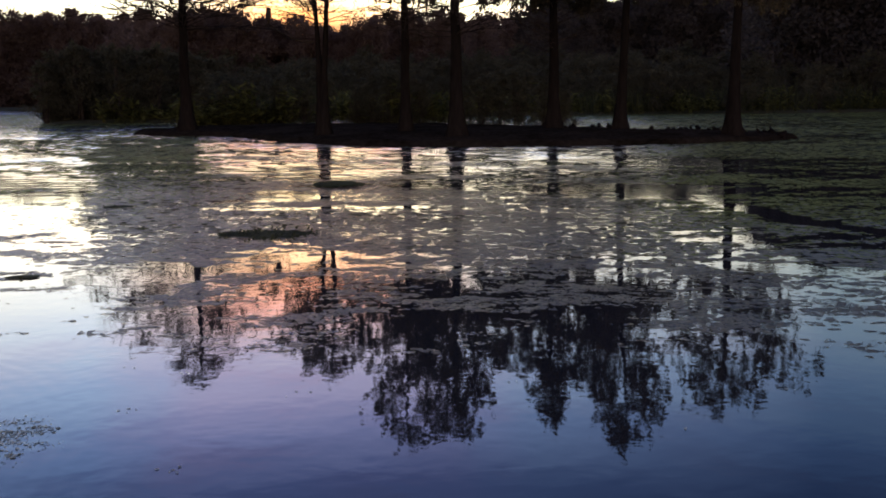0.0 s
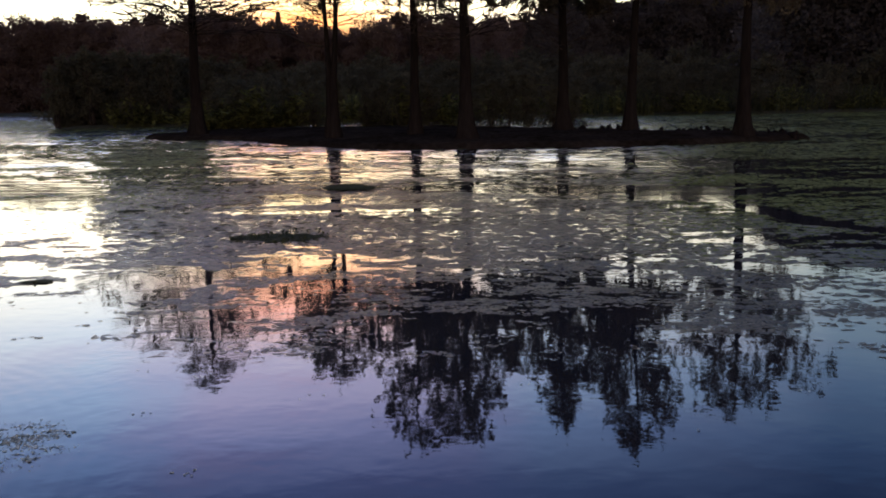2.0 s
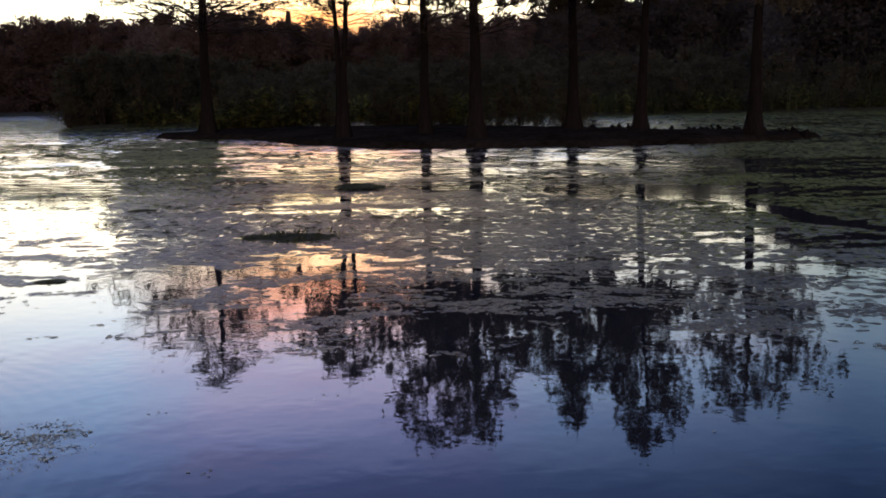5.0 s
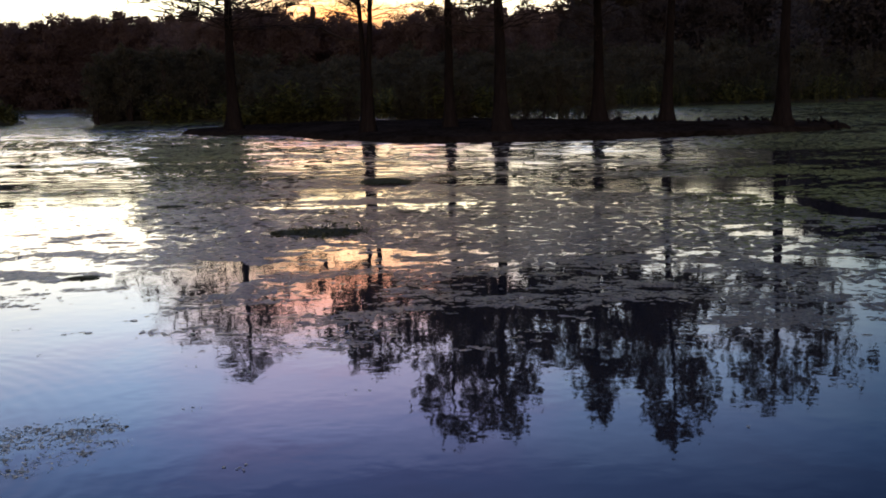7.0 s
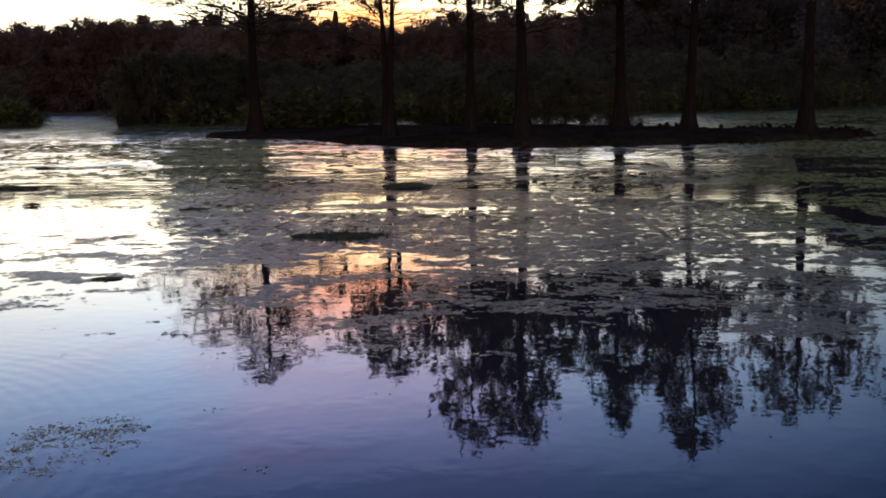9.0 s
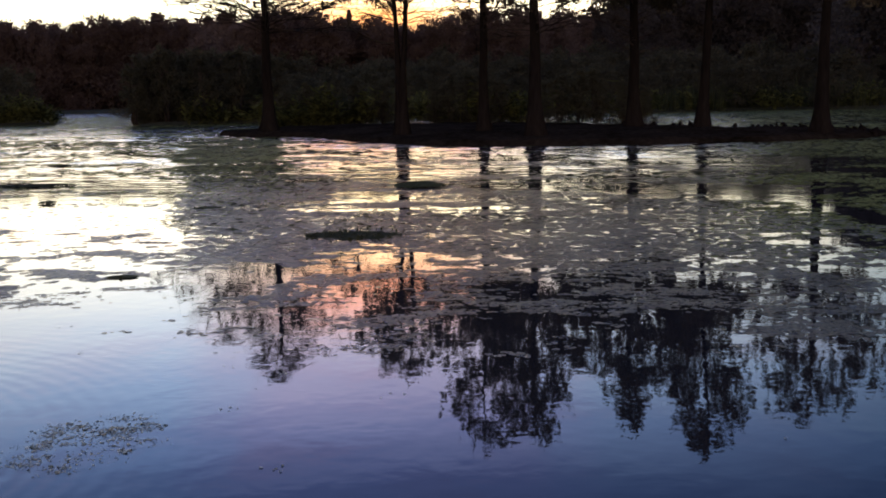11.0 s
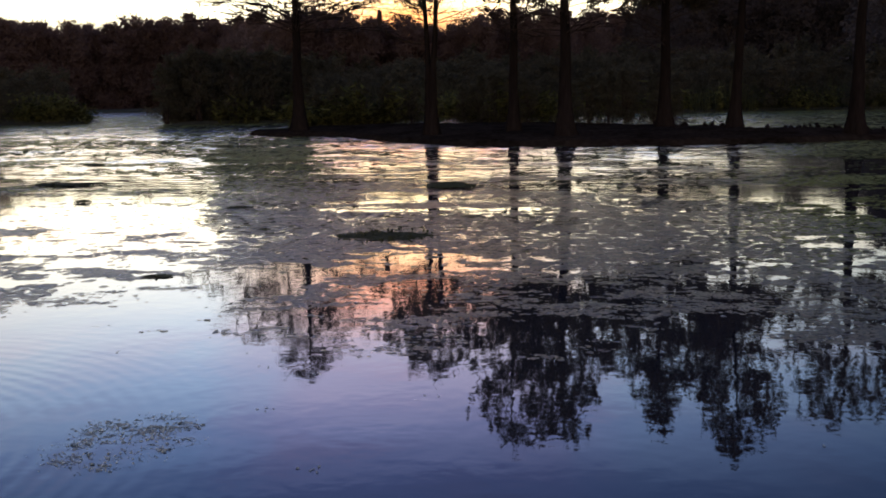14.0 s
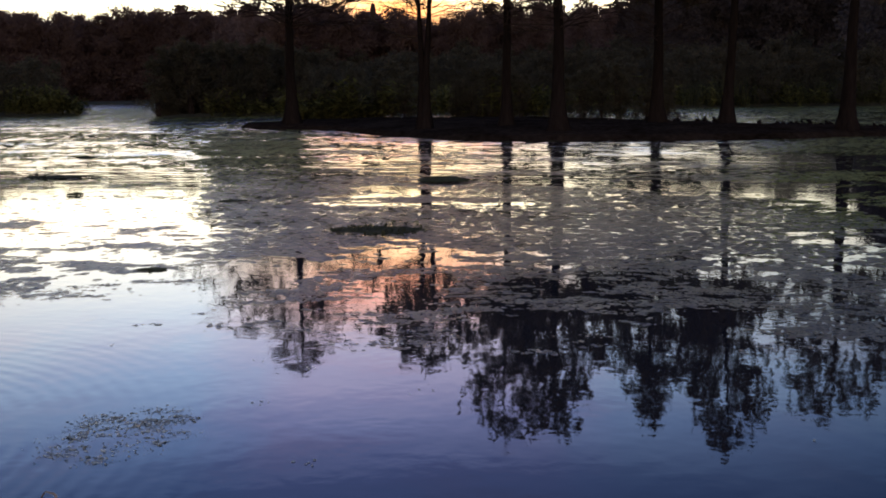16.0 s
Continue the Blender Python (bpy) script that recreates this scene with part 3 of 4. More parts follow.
shrubs = [leafy(201 + k, "willow_shrub", 5.0, 3.4, 3200, 0.16, SHRUB, 0.05, 0.1, 10) for k in range(4)]
spots = []
for d in np.arange(-36, 34, 1.35):
    for ring in range(4):
        dist = 82 + 12 * ring + rng.uniform(-3, 3)
        x, y = bearing(d + rng.uniform(-0.6, 0.6), dist)
        if land_height(np.array([x - 4.0, x, x + 4.0]), np.array([y, y, y])).min() < 0.1:
            continue
        spots.append((x, y, rng.uniform(0.7, 1.0) * (0.85 + 0.22 * ring)))
plant(shrubs, spots, "dark marsh shrub, dense and rounded, in the shade", "shrub", "shrubs on the far shore", 7)


bushes = [leafy(221 + k, "island_bush", 5.0, 2.0, 3600, 0.12, SHRUB, 0.05, 0.1, 11) for k in range(2)]
plant(bushes, [(1.8, 41.6, 0.5), (3.3, 40.6, 0.5), (4.5, 40.0, 0.44), (5.3, 39.6, 0.36), (0.9, 42.6, 0.42), (2.7, 41.6, 0.5), (-1.0, 44.6, 0.46), (-1.8, 45.2, 0.52), (-2.6, 46.0, 0.55), (-3.5, 46.6, 0.52), (-4.3, 47.0, 0.45),
               (-6.0, 48.2, 0.5), (-7.2, 48.0, 0.52), (-8.5, 47.6, 0.5), (-9.8, 47.2, 0.5), (-11.0, 46.8, 0.48), (-12.0, 46.3, 0.42)],
      "dense dark bush on the low island", "shrub", "bushes on the island", 8, island_height)
thicket = [leafy(231 + k, "shore_thicket", 7.0, 2.6, 5200, 0.14, SHRUB, 0.04, 0.1, 13) for k in range(2)]
plant(thicket, [(*bearing(d, 71.5 + 1.2 * math.sin(3 * d)), k) for d, k in ((-23.4, 0.66), (-22.5, 0.78), (-21.5, 0.84), (-20.4, 0.82), (-19.4, 0.8), (-18.3, 0.82), (-17.2, 0.82), (-16.1, 0.8), (-15.1, 0.74), (-22.0, 0.8))],
      "tall dark thicket at the water's edge of the far shore", "shrub", "thickets on the far shore", 9)


# ---- marsh plants along the far shore ----
def blades(name, spots, length, width, mat, label, seed, arch=0.5):
    rng = np.random.default_rng(seed)
    v, f = [], []
    for x, y, s in spots:
        z = max(0.0, float(land_height(np.array([x]), np.array([y]))[0]) - 0.05)
        az, ln = rng.uniform(0, 2 * math.pi), length * s * rng.uniform(0.6, 1.15)
        u = np.array([math.cos(az), math.sin(az), 0])
        side = np.array([-u[1], u[0], 0])
        a = arch * rng.uniform(0.1, 1.0)
        base = len(v)
        for t in (0.0, 0.4, 0.75, 1.0):
            c = np.array([x, y, z]) + u * ln * a * t * t * 0.8 + np.array([0, 0, ln * (t - 0.35 * a * t * t)])
            wd = width * (1 - t) ** 0.6 * s + 0.004
            v += [c - side * wd, c + side * wd]
        f += [(base + 2 * k, base + 2 * k + 1, base + 2 * k + 3, base + 2 * k + 2) for k in range(3)]
    return tagged(new(name, mesh_of(name, v, f, mat)), label, "reeds", kind="stuff")


def belt(seed, n, lo, hi, first, last, cell, thick):
    """Spots in a belt behind the shore, in drifts."""
    rng = np.random.default_rng(seed)
    out = []
    while len(out) < n:
        d = rng.uniform(lo, hi)
        x = math.tan(radians(d)) * 78
        y = float(shore(np.array([x]))[0]) + rng.uniform(first, last)
        x = math.tan(radians(d)) * y
        if lattice_noise(np.array([x]), np.array([y]), cell, seed)[0] < thick * rng.uniform(0.7, 1.3):
            continue
        if land_height(np.array([x]), np.array([y]))[0] < -0.05:
            continue
        out.append((x, y, rng.uniform(0.6, 1.1)))
    return out


blades("marsh_reeds", belt(301, 4200, -36, 33, -0.5, 9, 5.0, 0.66), 2.6, 0.035, REED, "tall green marsh reeds on the far shore", 302)


def island_spots(seed, n):
    rng = np.random.default_rng(seed)
    out = []
    while len(out) < n:
        x = rng.uniform(-12.8, 0.5) if rng.random() < 0.85 else rng.uniform(0.5, 5.5)
        y = rng.uniform(41.0, 50.0)
        z = float(island_height(np.array([x]), np.array([y]))[0])
        back = float(island_height(np.array([x]), np.array([y + 3.2]))[0])
        if z > -0.12 and back < 0.1 and lattice_noise(np.array([x]), np.array([y]), 1.7, seed)[0] > 0.45 * rng.uniform(0.6, 1.4):
            out.append((x, y, z))
    return out


def broad_leaves(name, spots, label, seed, tall):
    """Big arrow-shaped leaves on stalks."""
    rng = np.random.default_rng(seed)
    soup = Soup()
    for x, y, z in spots:
        h = tall * rng.uniform(0.25, 1.0) * (0.35 + 0.75 * float(lattice_noise(np.array([x]), np.array([y]), 1.9, 9)[0]))
        foot, lean = np.array([x, y, z - 0.1]), rng.normal(0, 0.12, 2)
        soup.tube([foot, (x + lean[0] * 0.4, y + lean[1] * 0.4, z + h * 0.5), (x + lean[0], y + lean[1], z + h)], [0.009, 0.007, 0.004], 3)
        for k in range(3):
            az, q = rng.uniform(0, 2 * math.pi), 1 - 0.28 * k
            u = np.array([math.cos(az), math.sin(az), rng.uniform(-0.7, 0.9)])
            u = u / np.linalg.norm(u) * rng.uniform(0.16, 0.4)
            top = np.array([x + lean[0] * q, y + lean[1] * q, z + h * q]) + u * 0.3
            wv = np.cross(u, np.array([0, 0, 1.0]))
            wv = wv / np.linalg.norm(wv) * rng.uniform(0.08, 0.16)
            base = len(soup.v)
            n = np.cross(u, wv)
            n /= np.linalg.norm(n)
            soup.v += [top - u * 0.3, top - u + wv * 0.8 + n * 0.03, top + wv * 0.9 + n * 0.05, top + u * 1.1, top - wv * 0.9 + n * 0.05, top - u - wv * 0.8 + n * 0.03]
            soup.f += [(base, base + 1, base + 2, base + 3), (base, base + 3, base + 4, base + 5)]
    tagged(new(name, soup.mesh(name, BROAD)), label, "plants", kind="stuff")


broad_leaves("marsh_plants", [(x, y, max(0.0, float(land_height(np.array([x]), np.array([y]))[0]))) for x, y, _ in belt(312, 2400, -34, 32, -1.0, 6, 3.0, 0.5)],
             "broad-leaved green marsh plants on the far shore", 311, 2.1)
broad_leaves("reed_bed_plants", [(x, y, max(0.0, float(land_height(np.array([x]), np.array([y]))[0]))) for x, y, _ in belt(318, 500, -33, -21, -1.5, 2.5, 2.4, 0.5)],
             "tall pale green marsh plants beside the inlet", 319, 3.4)
broad_leaves("island_plants", island_spots(315, 800), "broad-leaved green plants on the island's back edge", 316, 2.4)


# ---- cypress knees on the island ----
def knees():
    rng = np.random.default_rng(401)
    for k in range(46):
        t = rng.random()
        x = 4.0 + 8.6 * t
        y = 37.4 - 0.32 * (x - 4) + rng.normal(0, 0.5) - 0.9 * (x > 10)
        z = float(island_height(np.array([x]), np.array([y]))[0])
        if z < 0.0:
            continue
        h, r = rng.uniform(0.05, 0.2), rng.uniform(0.06, 0.13)
        s = Soup()
        hs = np.linspace(0, 1, 7)
        s.tube([(0.03 * math.sin(5 * q + k), 0.03 * math.cos(4 * q + k), -0.06 + (h + 0.06) * q) for q in hs], [r * (1.15 - 0.35 * q - 0.55 * q ** 4) * rng.uniform(0.9, 1.1) for q in hs], 9)
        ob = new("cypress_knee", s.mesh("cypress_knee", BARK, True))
        ob.matrix_world = pose(x, y, z, rng.normal(0, 6), rng.normal(0, 6), rng.uniform(0, 360))
        tagged(ob, "short knobbly cypress knee standing in the earth", "root", "cypress knees on the island")


knees()


# ---- a dead branch on the island ----
def fallen_branch():
    rng = np.random.default_rng(431)
    s = Soup()
    t = np.linspace(0, 1, 8)
    stem = np.stack([1.25 * t - 0.5, 0.15 * np.sin(3 * t), 0.05 + 0.20 * t * t + 0.03 * np.sin(9 * t)], 1)
    s.tube(stem, 0.035 * (1 - 0.7 * t), 6)
    for k in (2, 3, 4, 5, 6):
        tip = stem[k] + np.array([rng.normal(0.1, 0.12), rng.normal(0, 0.12), rng.uniform(0.12, 0.3)])
        s.tube([stem[k], (stem[k] + tip) / 2 + rng.normal(0, 0.02, 3), tip], [0.014, 0.010, 0.005], 5)
    ob = new("fallen_branch", s.mesh("fallen_branch", TWIG, True))
    ob.matrix_world = pose(5.35, 38.7, float(island_height(np.array([5.35]), np.array([38.7]))[0]) - 0.03, 0, 0, 6)
    tagged(ob, "bare forked dead branch lying on the island", "branch")


fallen_branch()


# ---- floating weed ----
def weed_cover(x, y):
    """Share of the water that the weed hides."""
    d, b = np.hypot(x, y), np.degrees(np.arctan2(x, y))
    mid = np.interp(d, [5.8, 6.5, 7.2, 8.2, 9.5, 13, 17, 22, 28, 40, 75], [0.0, 0.24, 0.5, 0.72, 0.84, 0.78, 0.56, 0.34, 0.22, 0.5, 0.9])
    left = np.interp(d, [8.2, 8.8, 9.6, 11.6, 12.4, 15.5, 17.5, 21, 27, 36, 75], [0.0, 0.22, 0.36, 0.3, 0.1, 0.08, 0.2, 0.24, 0.28, 0.58, 0.92])
    k = ramp_up(b, -17.5 - 0.05 * d, -14.5 - 0.05 * d)
    c = left * (1 - k) + mid * k
    c = np.maximum(c, 0.85 * ramp_up(b, 10.5, 14) * ramp_up(d, 20, 27))
    # a close olive film off the island's far end, with mirrored foliage put into it
    film = ramp_up(b, -23, -19.5) * (1 - ramp_up(b, -16, -13.6))
    c = np.maximum(c, 1.0 * film * ramp_up(d, 9.2, 10.6) * (1 - 0.25 * ramp_up(d, 30, 45)))
    # the ruffled stretch before the island stays mostly open
    c = c - 0.06 * ramp_up(b, -15, -13.5) * (1 - ramp_up(b, 5, 9)) * ramp_up(d, 17, 21) * (1 - ramp_up(d, 36, 44))
    # open leads of dark water
    lead = np.exp(-(((y - 12.0) + 1.25 * (x - 4.6)) / 0.75) ** 2) * ramp_up(x, 4.1, 4.6)
    lead2 = np.exp(-(((y - 20.4) + 0.91 * (x - 5.96)) / 0.9) ** 2) * ramp_up(x, 5.4, 6.1) * (1 - ramp_up(x, 8.3, 9.2))
    slit = np.exp(-(((y - 14.6) + 0.5 * (x - 3.8)) / 0.65) ** 2) * ramp_up(x, 3.1, 3.4) * (1 - ramp_up(x, 4.4, 4.7))
    slit = np.maximum(slit, np.exp(-(((y - 13.2) + 1.7 * (x - 4.6)) / 0.9) ** 2) * ramp_up(x, 4.2, 4.4) * (1 - ramp_up(x, 4.8, 5.1)))
    c = c - 0.22 * ramp_up(b, -14.8, -13.5) * (1 - ramp_up(b, -8.5, -7)) * ramp_up(d, 12, 13) * (1 - ramp_up(d, 20, 25)) * 0.5
    c = c + 0.14 * ramp_up(b, -8, -6.5) * (1 - ramp_up(b, 8, 10)) * ramp_up(d, 9.8, 10.4) * (1 - ramp_up(d, 11.2, 12.5))
    c = c - 0.3 * ramp_up(b, 16, 18) * ramp_up(d, 7.5, 8.5) * (1 - ramp_up(d, 11.5, 14))
    c = c + 0.14 * ramp_up(b, 8.5, 10) * (1 - ramp_up(b, 17.5, 19)) * ramp_up(d, 9.7, 10.3) * (1 - ramp_up(d, 11.8, 12.6))
    c = c + 0.12 * ramp_up(b, 3, 5) * (1 - ramp_up(b, 15, 17)) * ramp_up(d, 8.7, 9.1) * (1 - ramp_up(d, 9.7, 10.3))
    # a thin raft left of the open glowing stretch
    c = np.maximum(c, 0.56 * np.exp(-(((x + 2.05) / 0.75) ** 2 + ((y - 7.25) / 0.95) ** 2) ** 1.5))
    c = c * (1 - 0.62 * np.exp(-(((x + 1.35) / 0.95) ** 2 + ((y - 8.9) / 1.1) ** 2) ** 1.5))
    c = c - ramp_up(b, -5, -1.5) * ramp_up(d, 6, 7) * (0.34 - 0.26 * ramp_up(d, 7.4, 8.6)) * (1 - ramp_up(d, 9.4, 10.6)) * (1 - ramp_up(b, 13, 18))
    c = c + 0.14 * ramp_up(b, -10.5, -7.5) * ramp_up(d, 9.3, 10.3) * (1 - ramp_up(d, 14, 20)) * (1 - 0.9 * ramp_up(b, 11, 16))
    c = c * (1 - 0.92 * np.exp(-(((x + 1.35) / 0.8) ** 2 + ((y - 7.6) / 0.9) ** 2) ** 1.5))
    return c * (1 - np.clip(1.1 * lead + 0.9 * lead2 + 1.0 * slit, 0, 1))


def weed_mesh(X, Y, S, mat, name, label, rng):
    n, k = len(X), 6
    w = np.linspace(0, 2 * math.pi, k, endpoint=False)[None, :] + rng.uniform(0, 6.3, (n, 1)) + rng.normal(0, 0.15, (n, k))
    r = S[:, None] * rng.uniform(0.55, 1.25, (n, k))
    tx, ty = rng.normal(0, 0.012, (n, 1)), rng.normal(0, 0.012, (n, 1))
    dx, dy = r * np.cos(w), r * np.sin(w)
    z = (0.0022 + rng.uniform(0, 0.002, (n, 1)) + tx * dx + ty * dy) * np.minimum(1.0, np.hypot(X, Y) / 14)[:, None] ** 0.5
    v = np.stack([X[:, None] + dx, Y[:, None] + dy, np.maximum(z, 0.0012) + 0.006 * ramp_up(np.hypot(X, Y), 13, 22)[:, None]], 2)
    me = bpy.data.meshes.new(name)
    me.vertices.add(n * k)
    me.vertices.foreach_set("co", v.ravel())
    me.loops.add(n * k)
    me.loops.foreach_set("vertex_index", np.arange(n * k))
    me.polygons.add(n)
    me.polygons.foreach_set("loop_start", np.arange(0, n * k, k))
    me.materials.append(mat)
    me.update(calc_edges=True)
    me.validate()
    tagged(new(name, me), label, "water weed", kind="stuff")


def weed():
    rng = np.random.default_rng(501)
    X, Y, S = [], [], []
    for lo, hi, n, size, cell in ((5.8, 9, 80000, 0.020, 0.42), (9, 15, 88000, 0.041, 1.2), (15, 22, 66000, 0.048, 1.8), (22, 34, 70000, 0.068, 2.6), (34, 112, 95000, 0.19, 4.0)):
        d = np.sqrt(rng.uniform(lo * lo, hi * hi, n))
        b = np.radians(rng.uniform(-37, 31, n))
        x, y = d * np.sin(b), d * np.cos(b)
        q = 0.3 * cloudy(x, y, 2.2 * cell, 61, 2) + 0.4 * cloudy(x * 0.36, y, 0.55 * cell, 67, 3) + 0.3 * cloudy(x * 0.5, y, 0.15 * cell, 71, 2) + rng.normal(0, 0.018, n)
        rank = np.argsort(np.argsort(q)) / n
        keep = rank < weed_cover(x, y)
        keep &= ~((land_height(x, y) > -0.02) | (island_height(x, y) > 0.02))
        # loose bits between the mats
        keep |= (rng.random(n) < 0.012) & (weed_cover(x, y) > 0.03) & (d > 7.5)
        X.append(x[keep]), Y.append(y[keep]), S.append(size * rng.uniform(0.45, 1.5, keep.sum()))
    # more scraps for the close film off the island's far end and its painted reflection
    d, b = np.sqrt(rng.uniform(12.5 ** 2, 40 ** 2, 60000)), np.radians(rng.uniform(-23.5, -13.5, 60000))
    x, y = d * np.sin(b), d * np.cos(b)
    near = ramp_up(np.degrees(b), -23.5, -19.5) * (1 - ramp_up(np.degrees(b), -16.2, -13.6))
    keep = (cloudy(x * 0.5, y, 1.6, 63, 4) + 0.1 * rng.random(60000) < 0.2 + 0.5 * near) & (island_height(x, y) < 0.02)
    X.append(x[keep]), Y.append(y[keep]), S.append(0.0022 * d[keep] * rng.uniform(0.6, 1.5, keep.sum()))
    X, Y, S = map(np.concatenate, (X, Y, S))
    # green duckweed far out and to both sides, browner weed between; bearings fit the view
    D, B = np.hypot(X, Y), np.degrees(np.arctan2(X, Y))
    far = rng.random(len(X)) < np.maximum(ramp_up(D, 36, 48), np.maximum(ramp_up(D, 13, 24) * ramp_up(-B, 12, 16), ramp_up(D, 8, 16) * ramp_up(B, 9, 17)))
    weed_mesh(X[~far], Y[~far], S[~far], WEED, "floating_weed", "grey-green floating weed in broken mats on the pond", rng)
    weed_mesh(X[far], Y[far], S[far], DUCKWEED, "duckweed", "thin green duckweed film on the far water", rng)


weed()


def weed_bits():
    """Small dark raised scraps and shoots that stand up out of the mats."""
    rng = np.random.default_rng(521)
    v, f = [], []
    for lo, hi, n, size in ((7.5, 12, 500, 0.018), (12, 18, 1100, 0.028), (18, 26, 1300, 0.042), (26, 42, 1200, 0.07), (42, 66, 400, 0.12)):
        d = np.sqrt(rng.uniform(lo * lo, hi * hi, n * 3))
        b = np.radians(rng.uniform(-36, 30, n * 3))
        x, y = d * np.sin(b), d * np.cos(b)
        q = cloudy(x * 0.7, y, 1.6, 83, 3) + 0.25 * rng.random(len(x))
        ok = np.argsort(-(q + 0.35 * weed_cover(x, y) - 2.0 * (weed_cover(x, y) < 0.05) - 9.0 * (island_height(x, y) > 0) - 9.0 * (land_height(x, y) > -0.05)))[:n]
        for px, py in zip(x[ok], y[ok]):
            r, h = size * rng.uniform(0.5, 2.2), size * rng.uniform(0.12, 0.42)
            t = rng.uniform(0, 0.5)
            base = len(v)
            for k in range(6):
                w = k * math.pi / 3 + rng.normal(0, 0.2)
                q1 = r * rng.uniform(0.6, 1.2)
                v.append((px + q1 * math.cos(w) * 1.3, py + q1 * math.sin(w) * (0.5 + t), 0.012))
            v.append((px + rng.normal(0, 0.4) * r, py + rng.normal(0, 0.2) * r, h + 0.012))
            f += [(base + k, base + (k + 1) % 6, base + 6) for k in range(6)]
    tagged(new("weed_scraps", mesh_of("weed_scraps", v, f, TUFT)), "dark raised scraps of weed scattered over the mats", "water weed", kind="stuff")


weed_bits()


# ---- denser weed mats and drifting leaves ----
def weed_mat(x, y, length, depth, height, sprigs, turn=0.0, seed=1, ragged=0.9, taper=0.0, label="dark raised weed mat with short sprigs, afloat"):
    rng = np.random.default_rng(seed)
    n, m = 64, 30
    U, V = np.meshgrid(np.linspace(-1, 1, n), np.linspace(-1, 1, m))
    edge = 1 - np.hypot(U + 0.15, V * (1 + 1.1 * (taper + taper * np.clip(-U, -0.6, 1)))) - ragged * (cloudy(U * length, V * depth, 0.32 * length ** 0.5, seed, 4) - 0.35)
    Z = height * np.sqrt(np.clip(edge, 0, 1)) * (0.55 + 0.9 * cloudy(U * length, V * depth, 0.2, seed + 3, 3)) + 0.004
    v = np.stack([U.ravel() * length / 2, V.ravel() * depth / 2, Z.ravel()], 1)
    f = [(j * n + i, j * n + i + 1, (j + 1) * n + i + 1, (j + 1) * n + i) for j in range(m - 1) for i in range(n - 1)
         if min(edge[j, i], edge[j, i + 1], edge[j + 1, i], edge[j + 1, i + 1]) > 0]
    mat = new("weed_mat", mesh_of("weed_mat", v, f, TUFT, True))
    mat.matrix_world = pose(x, y, 0.004 + 0.006 * float(ramp_up(y, 13, 22)), 0, 0, turn)
    tagged(mat, label, "water weed", "raised weed mats")
    if sprigs:
        s = Soup()
        for _ in range(sprigs):
            a, r = rng.uniform(0, 6.28), math.sqrt(rng.random()) * 0.92
            p = np.array([math.cos(a) * r * length / 2, math.sin(a) * r * depth / 2, 0.0])
            h = rng.uniform(0.008, 0.03) * (1.6 if rng.random() < 0.12 else 1)
            tip = p + np.array([rng.normal(0, 0.4) * h, rng.normal(0, 0.4) * h, h])
            s.tube([p, (p + tip) / 2 + rng.normal(0, 0.006, 3), tip], [0.005, 0.004, 0.002], 3)
            c = tip[None, :] + rng.normal(0, 0.010, (3, 3))
            u = rng.normal(0, 0.007, (3, 3))
            s.quads(c, u, np.cross(u, rng.normal(0, 0.6, (3, 3))))
        tagged(part("sprig_tangle", s.mesh("sprig_tangle", TUFT), mat), kind="stuff")
    return mat


weed_mat(-2.18, 11.2, 1.4, 1.4, 0.010, 200, -12, 1, 0.75, 0.6)
weed_mat(-1.87, 17.35, 1.25, 1.1, 0.09, 8, -3, 2, 0.7, 0.0, "smooth dark mound of weed breaking the surface")
weed_mat(-4.05, 8.58, 0.36, 0.2, 0.010, 2, 0, 3, 0.5, 0.0, "small dark raised clump of weed, afloat")
weed_mat(-10.2, 18.35, 2.3, 0.7, 0.04, 110, 5, 4)
weed_mat(-12.6, 23.9, 0.7, 0.6, 0.05, 50, 0, 5)
weed_mat(-8.3, 15.1, 0.35, 0.35, 0.04, 26, 0, 6)
weed_mat(-5.1, 14.25, 0.6, 0.4, 0.012, 26, 2, 7)
weed_mat(17.3, 34.3, 1.4, 1.0, 0.09, 12, 0, 9)
weed_mat(-6.1, 24.6, 0.5, 0.5, 0.04, 8, 0, 8)


def leaf_shape(rng, size):
    """One small curled floating leaf."""
    k = 7
    w = np.linspace(0, 2 * math.pi, k, endpoint=False)
    r = size * rng.uniform(0.6, 1.1, k) * (1 + 0.45 * np.cos(w))
    a = rng.uniform(0, 6.28)
    curl = rng.uniform(0.0, 0.12) if rng.random() < 0.8 else 0.35
    return [(r[i] * math.cos(w[i] + a), r[i] * math.sin(w[i] + a), 0.0015 + curl * r[i] * abs(math.sin(w[i]))) for i in range(k)]


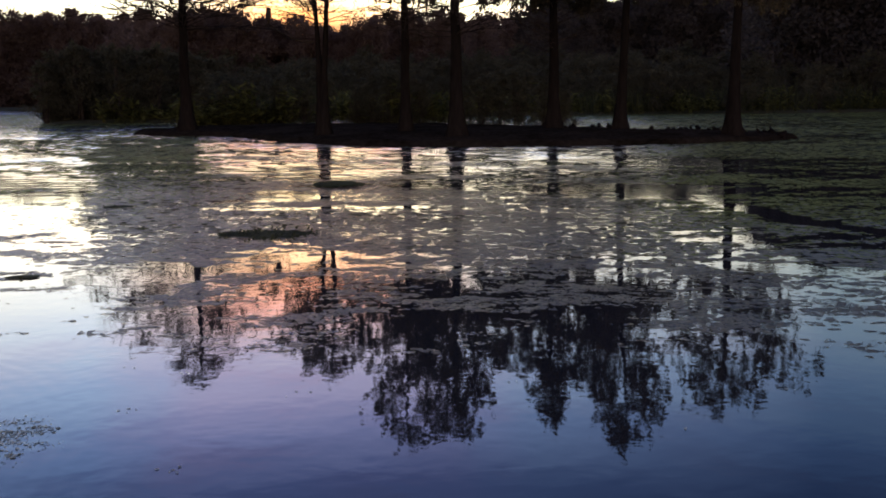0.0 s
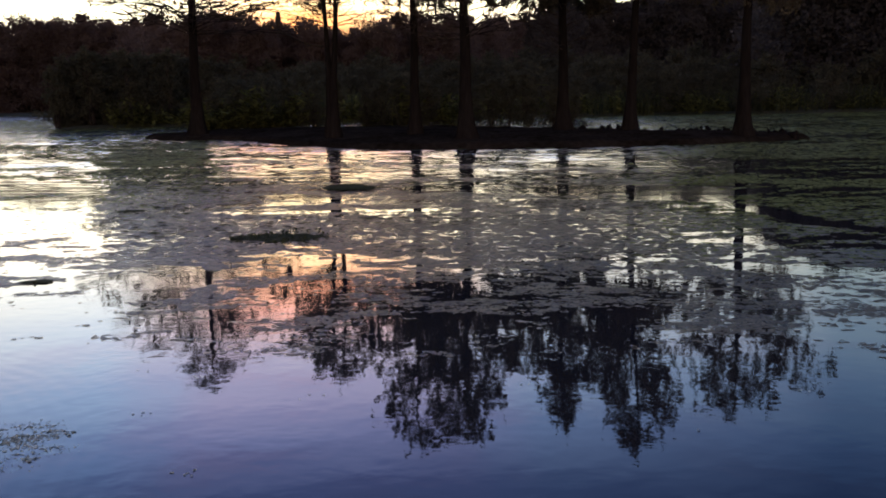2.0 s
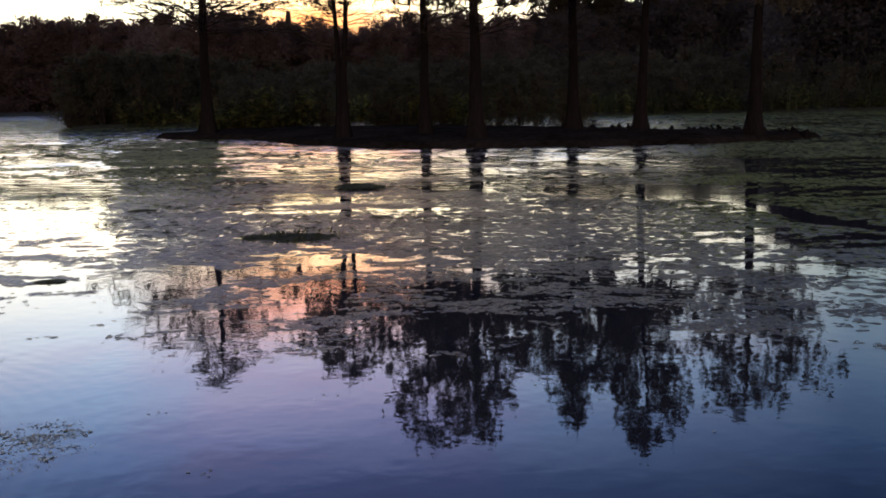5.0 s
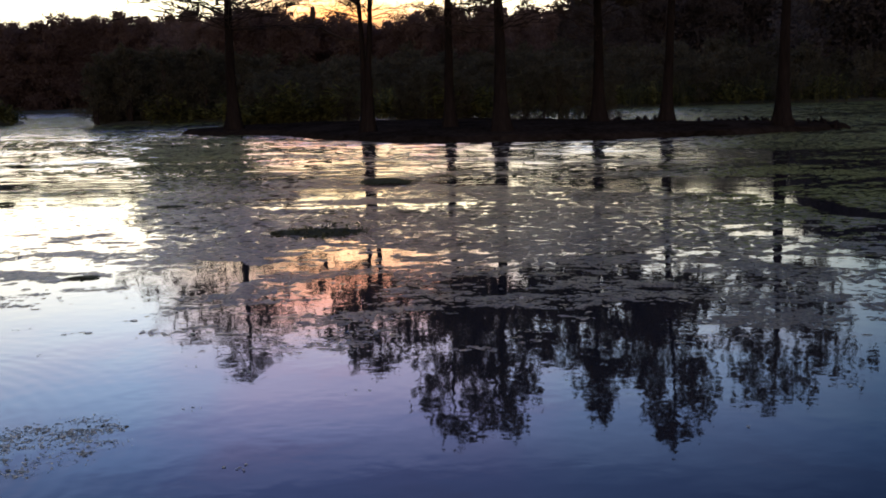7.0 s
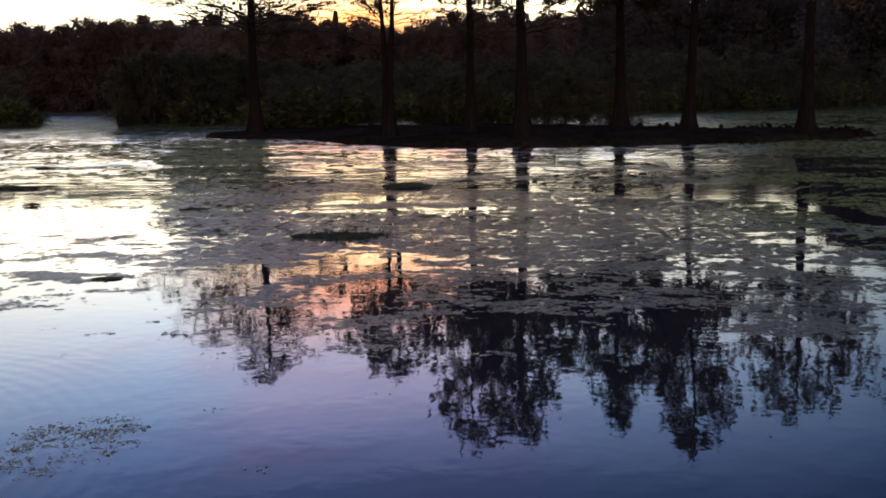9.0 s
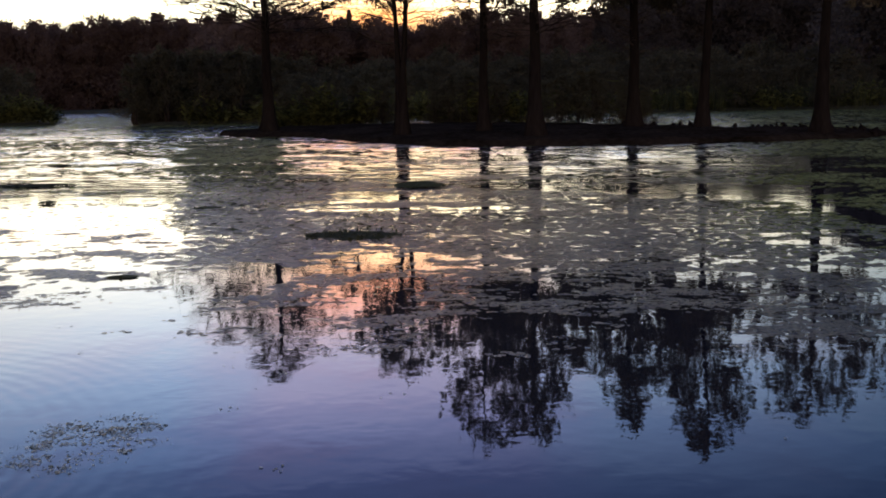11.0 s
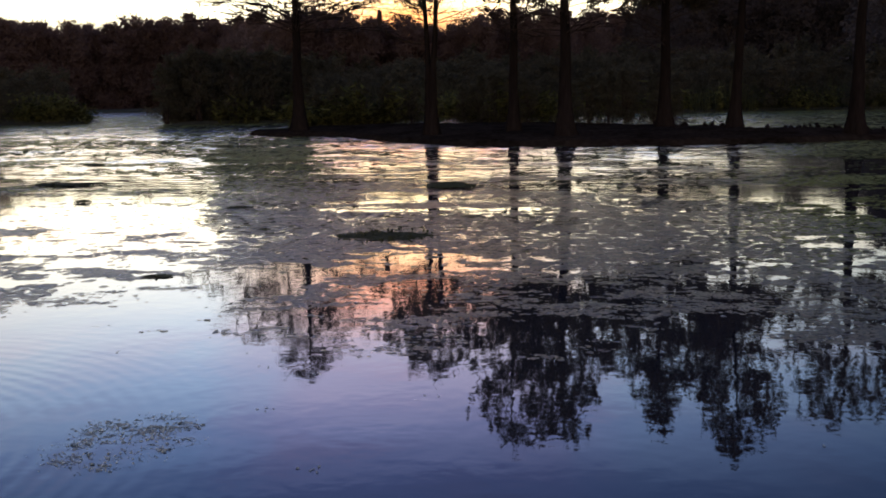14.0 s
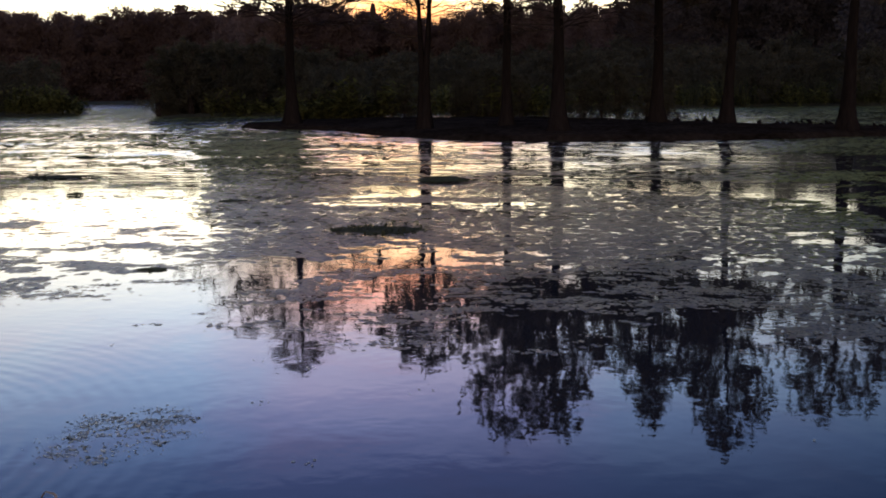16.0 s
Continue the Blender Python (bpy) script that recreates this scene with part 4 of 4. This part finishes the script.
def leaf_patch():
    """Bits gather in small clusters, with finer crumbs between them."""
    rng = np.random.default_rng(601)
    v, f = [], []
    for k in range(64):
        r, a = math.sqrt(rng.random()), rng.uniform(0, 6.28)
        cx, cy = -2.32 + 0.33 * r * math.cos(a) + 0.08 * r * math.sin(a), 4.27 + 0.42 * r * math.sin(a)
        spread, big = rng.uniform(0.012, 0.055), rng.random() < 0.35
        for _ in range(int(rng.uniform(12, 46))):
            x, y = cx + rng.normal(0, 1.3 * spread), cy + rng.normal(0, spread)
            size = rng.choice([0.0035, 0.006, 0.010, 0.016], p=[0.42, 0.34, 0.18, 0.06] if big else [0.6, 0.32, 0.07, 0.01])
            base = len(v)
            ring = leaf_shape(rng, size)
            v += [(x + p[0], y + p[1], p[2]) for p in ring]
            f.append(tuple(range(base, base + len(ring))))
    tagged(new("floating_leaves", mesh_of("floating_leaves", v, f, LEAFLET)), "loose patch of small pale leaves and bits afloat", "leaves", kind="stuff")


leaf_patch()


def drifting_leaves():
    rng = np.random.default_rng(611)
    for x, y, n in ((-1.75, 4.77, 5), (-1.66, 5.45, 4), (-1.26, 3.98, 6), (-0.84, 5.05, 2), (2.0, 5.0, 3), (-0.93, 5.0, 1), (-2.0, 5.6, 3), (-3.2, 5.9, 3), (-2.3, 6.4, 4), (0.4, 5.2, 2), (-1.1, 6.0, 2), (1.2, 4.4, 1), (-3.7, 6.6, 3), (2.9, 6.0, 2)):
        for k in range(n):
            ring = leaf_shape(rng, rng.uniform(0.005, 0.012))
            ob = new("drifting_leaf", mesh_of("drifting_leaf", ring, [tuple(range(len(ring)))], LEAFLET))
            ob.matrix_world = pose(x + rng.normal(0, 0.035), y + rng.normal(0, 0.025), 0.001)
            tagged(ob, "small curled scrap of leaf afloat on open water", "leaf", "scraps drifting on open water")


drifting_leaves()


# ---- the perched bird-like shape on the twin cypress, and a dry reed on the near bank ----
def bird_on_limb():
    # bird-like silhouette, shaped as a swollen knob on an added limb
    s = Soup()
    o = twin.matrix_world.translation
    a, b = Vector((-4.75, 34.7, 3.7)) - o, Vector((-6.18, 33.3, 4.28)) - o
    run = [a.lerp(b, t) + Vector((0, 0, -0.18 * math.sin(math.pi * t))) for t in np.linspace(0, 1, 7)]
    s.tube(run, np.linspace(0.05, 0.022, 7), 6)
    knob = [b + Vector((0.004 * k, 0, 0.075 * k - 0.02)) for k in range(9)]
    s.tube(knob, [0.022, 0.03, 0.075, 0.105, 0.115, 0.11, 0.09, 0.085, 0.04], 9)
    part("perched_shape", s.mesh("perched_shape", TWIG, True), twin, "upright bird-like shape on a thin added limb")


bird_on_limb()


def dry_reed():
    """A dead grass blade on the near bank that arches over at its tip."""
    foot, apex, tip = np.array([-0.86, 0.36, 0.12]), np.array([-0.479, 0.424, 1.552]), np.array([-0.4586, 0.4225, 1.528])
    v = []
    for t in np.linspace(0, 1, 41):
        k = float(ramp_up(np.array([t]), 0.86, 1.0)[0])
        c = (foot + (apex - foot) * min(1.0, t / 0.96)) * (1 - k) + (apex + (tip - apex) * t) * k
        wd = 0.0024 * (1 - 0.6 * t)
        v += [c + np.array([-wd * 0.3, -wd, 0]), c + np.array([wd, 0, wd]) * 0.4, c + np.array([wd * 0.3, wd, 0])]
    f = [(3 * k + q, 3 * k + q + 1, 3 * k + q + 4, 3 * k + q + 3) for k in range(40) for q in (0, 1)]
    tagged(new("dry_reed", mesh_of("dry_reed", v, f, STRAW, True)), "single dry brown reed blade bending over the near bank", "reed")


dry_reed()
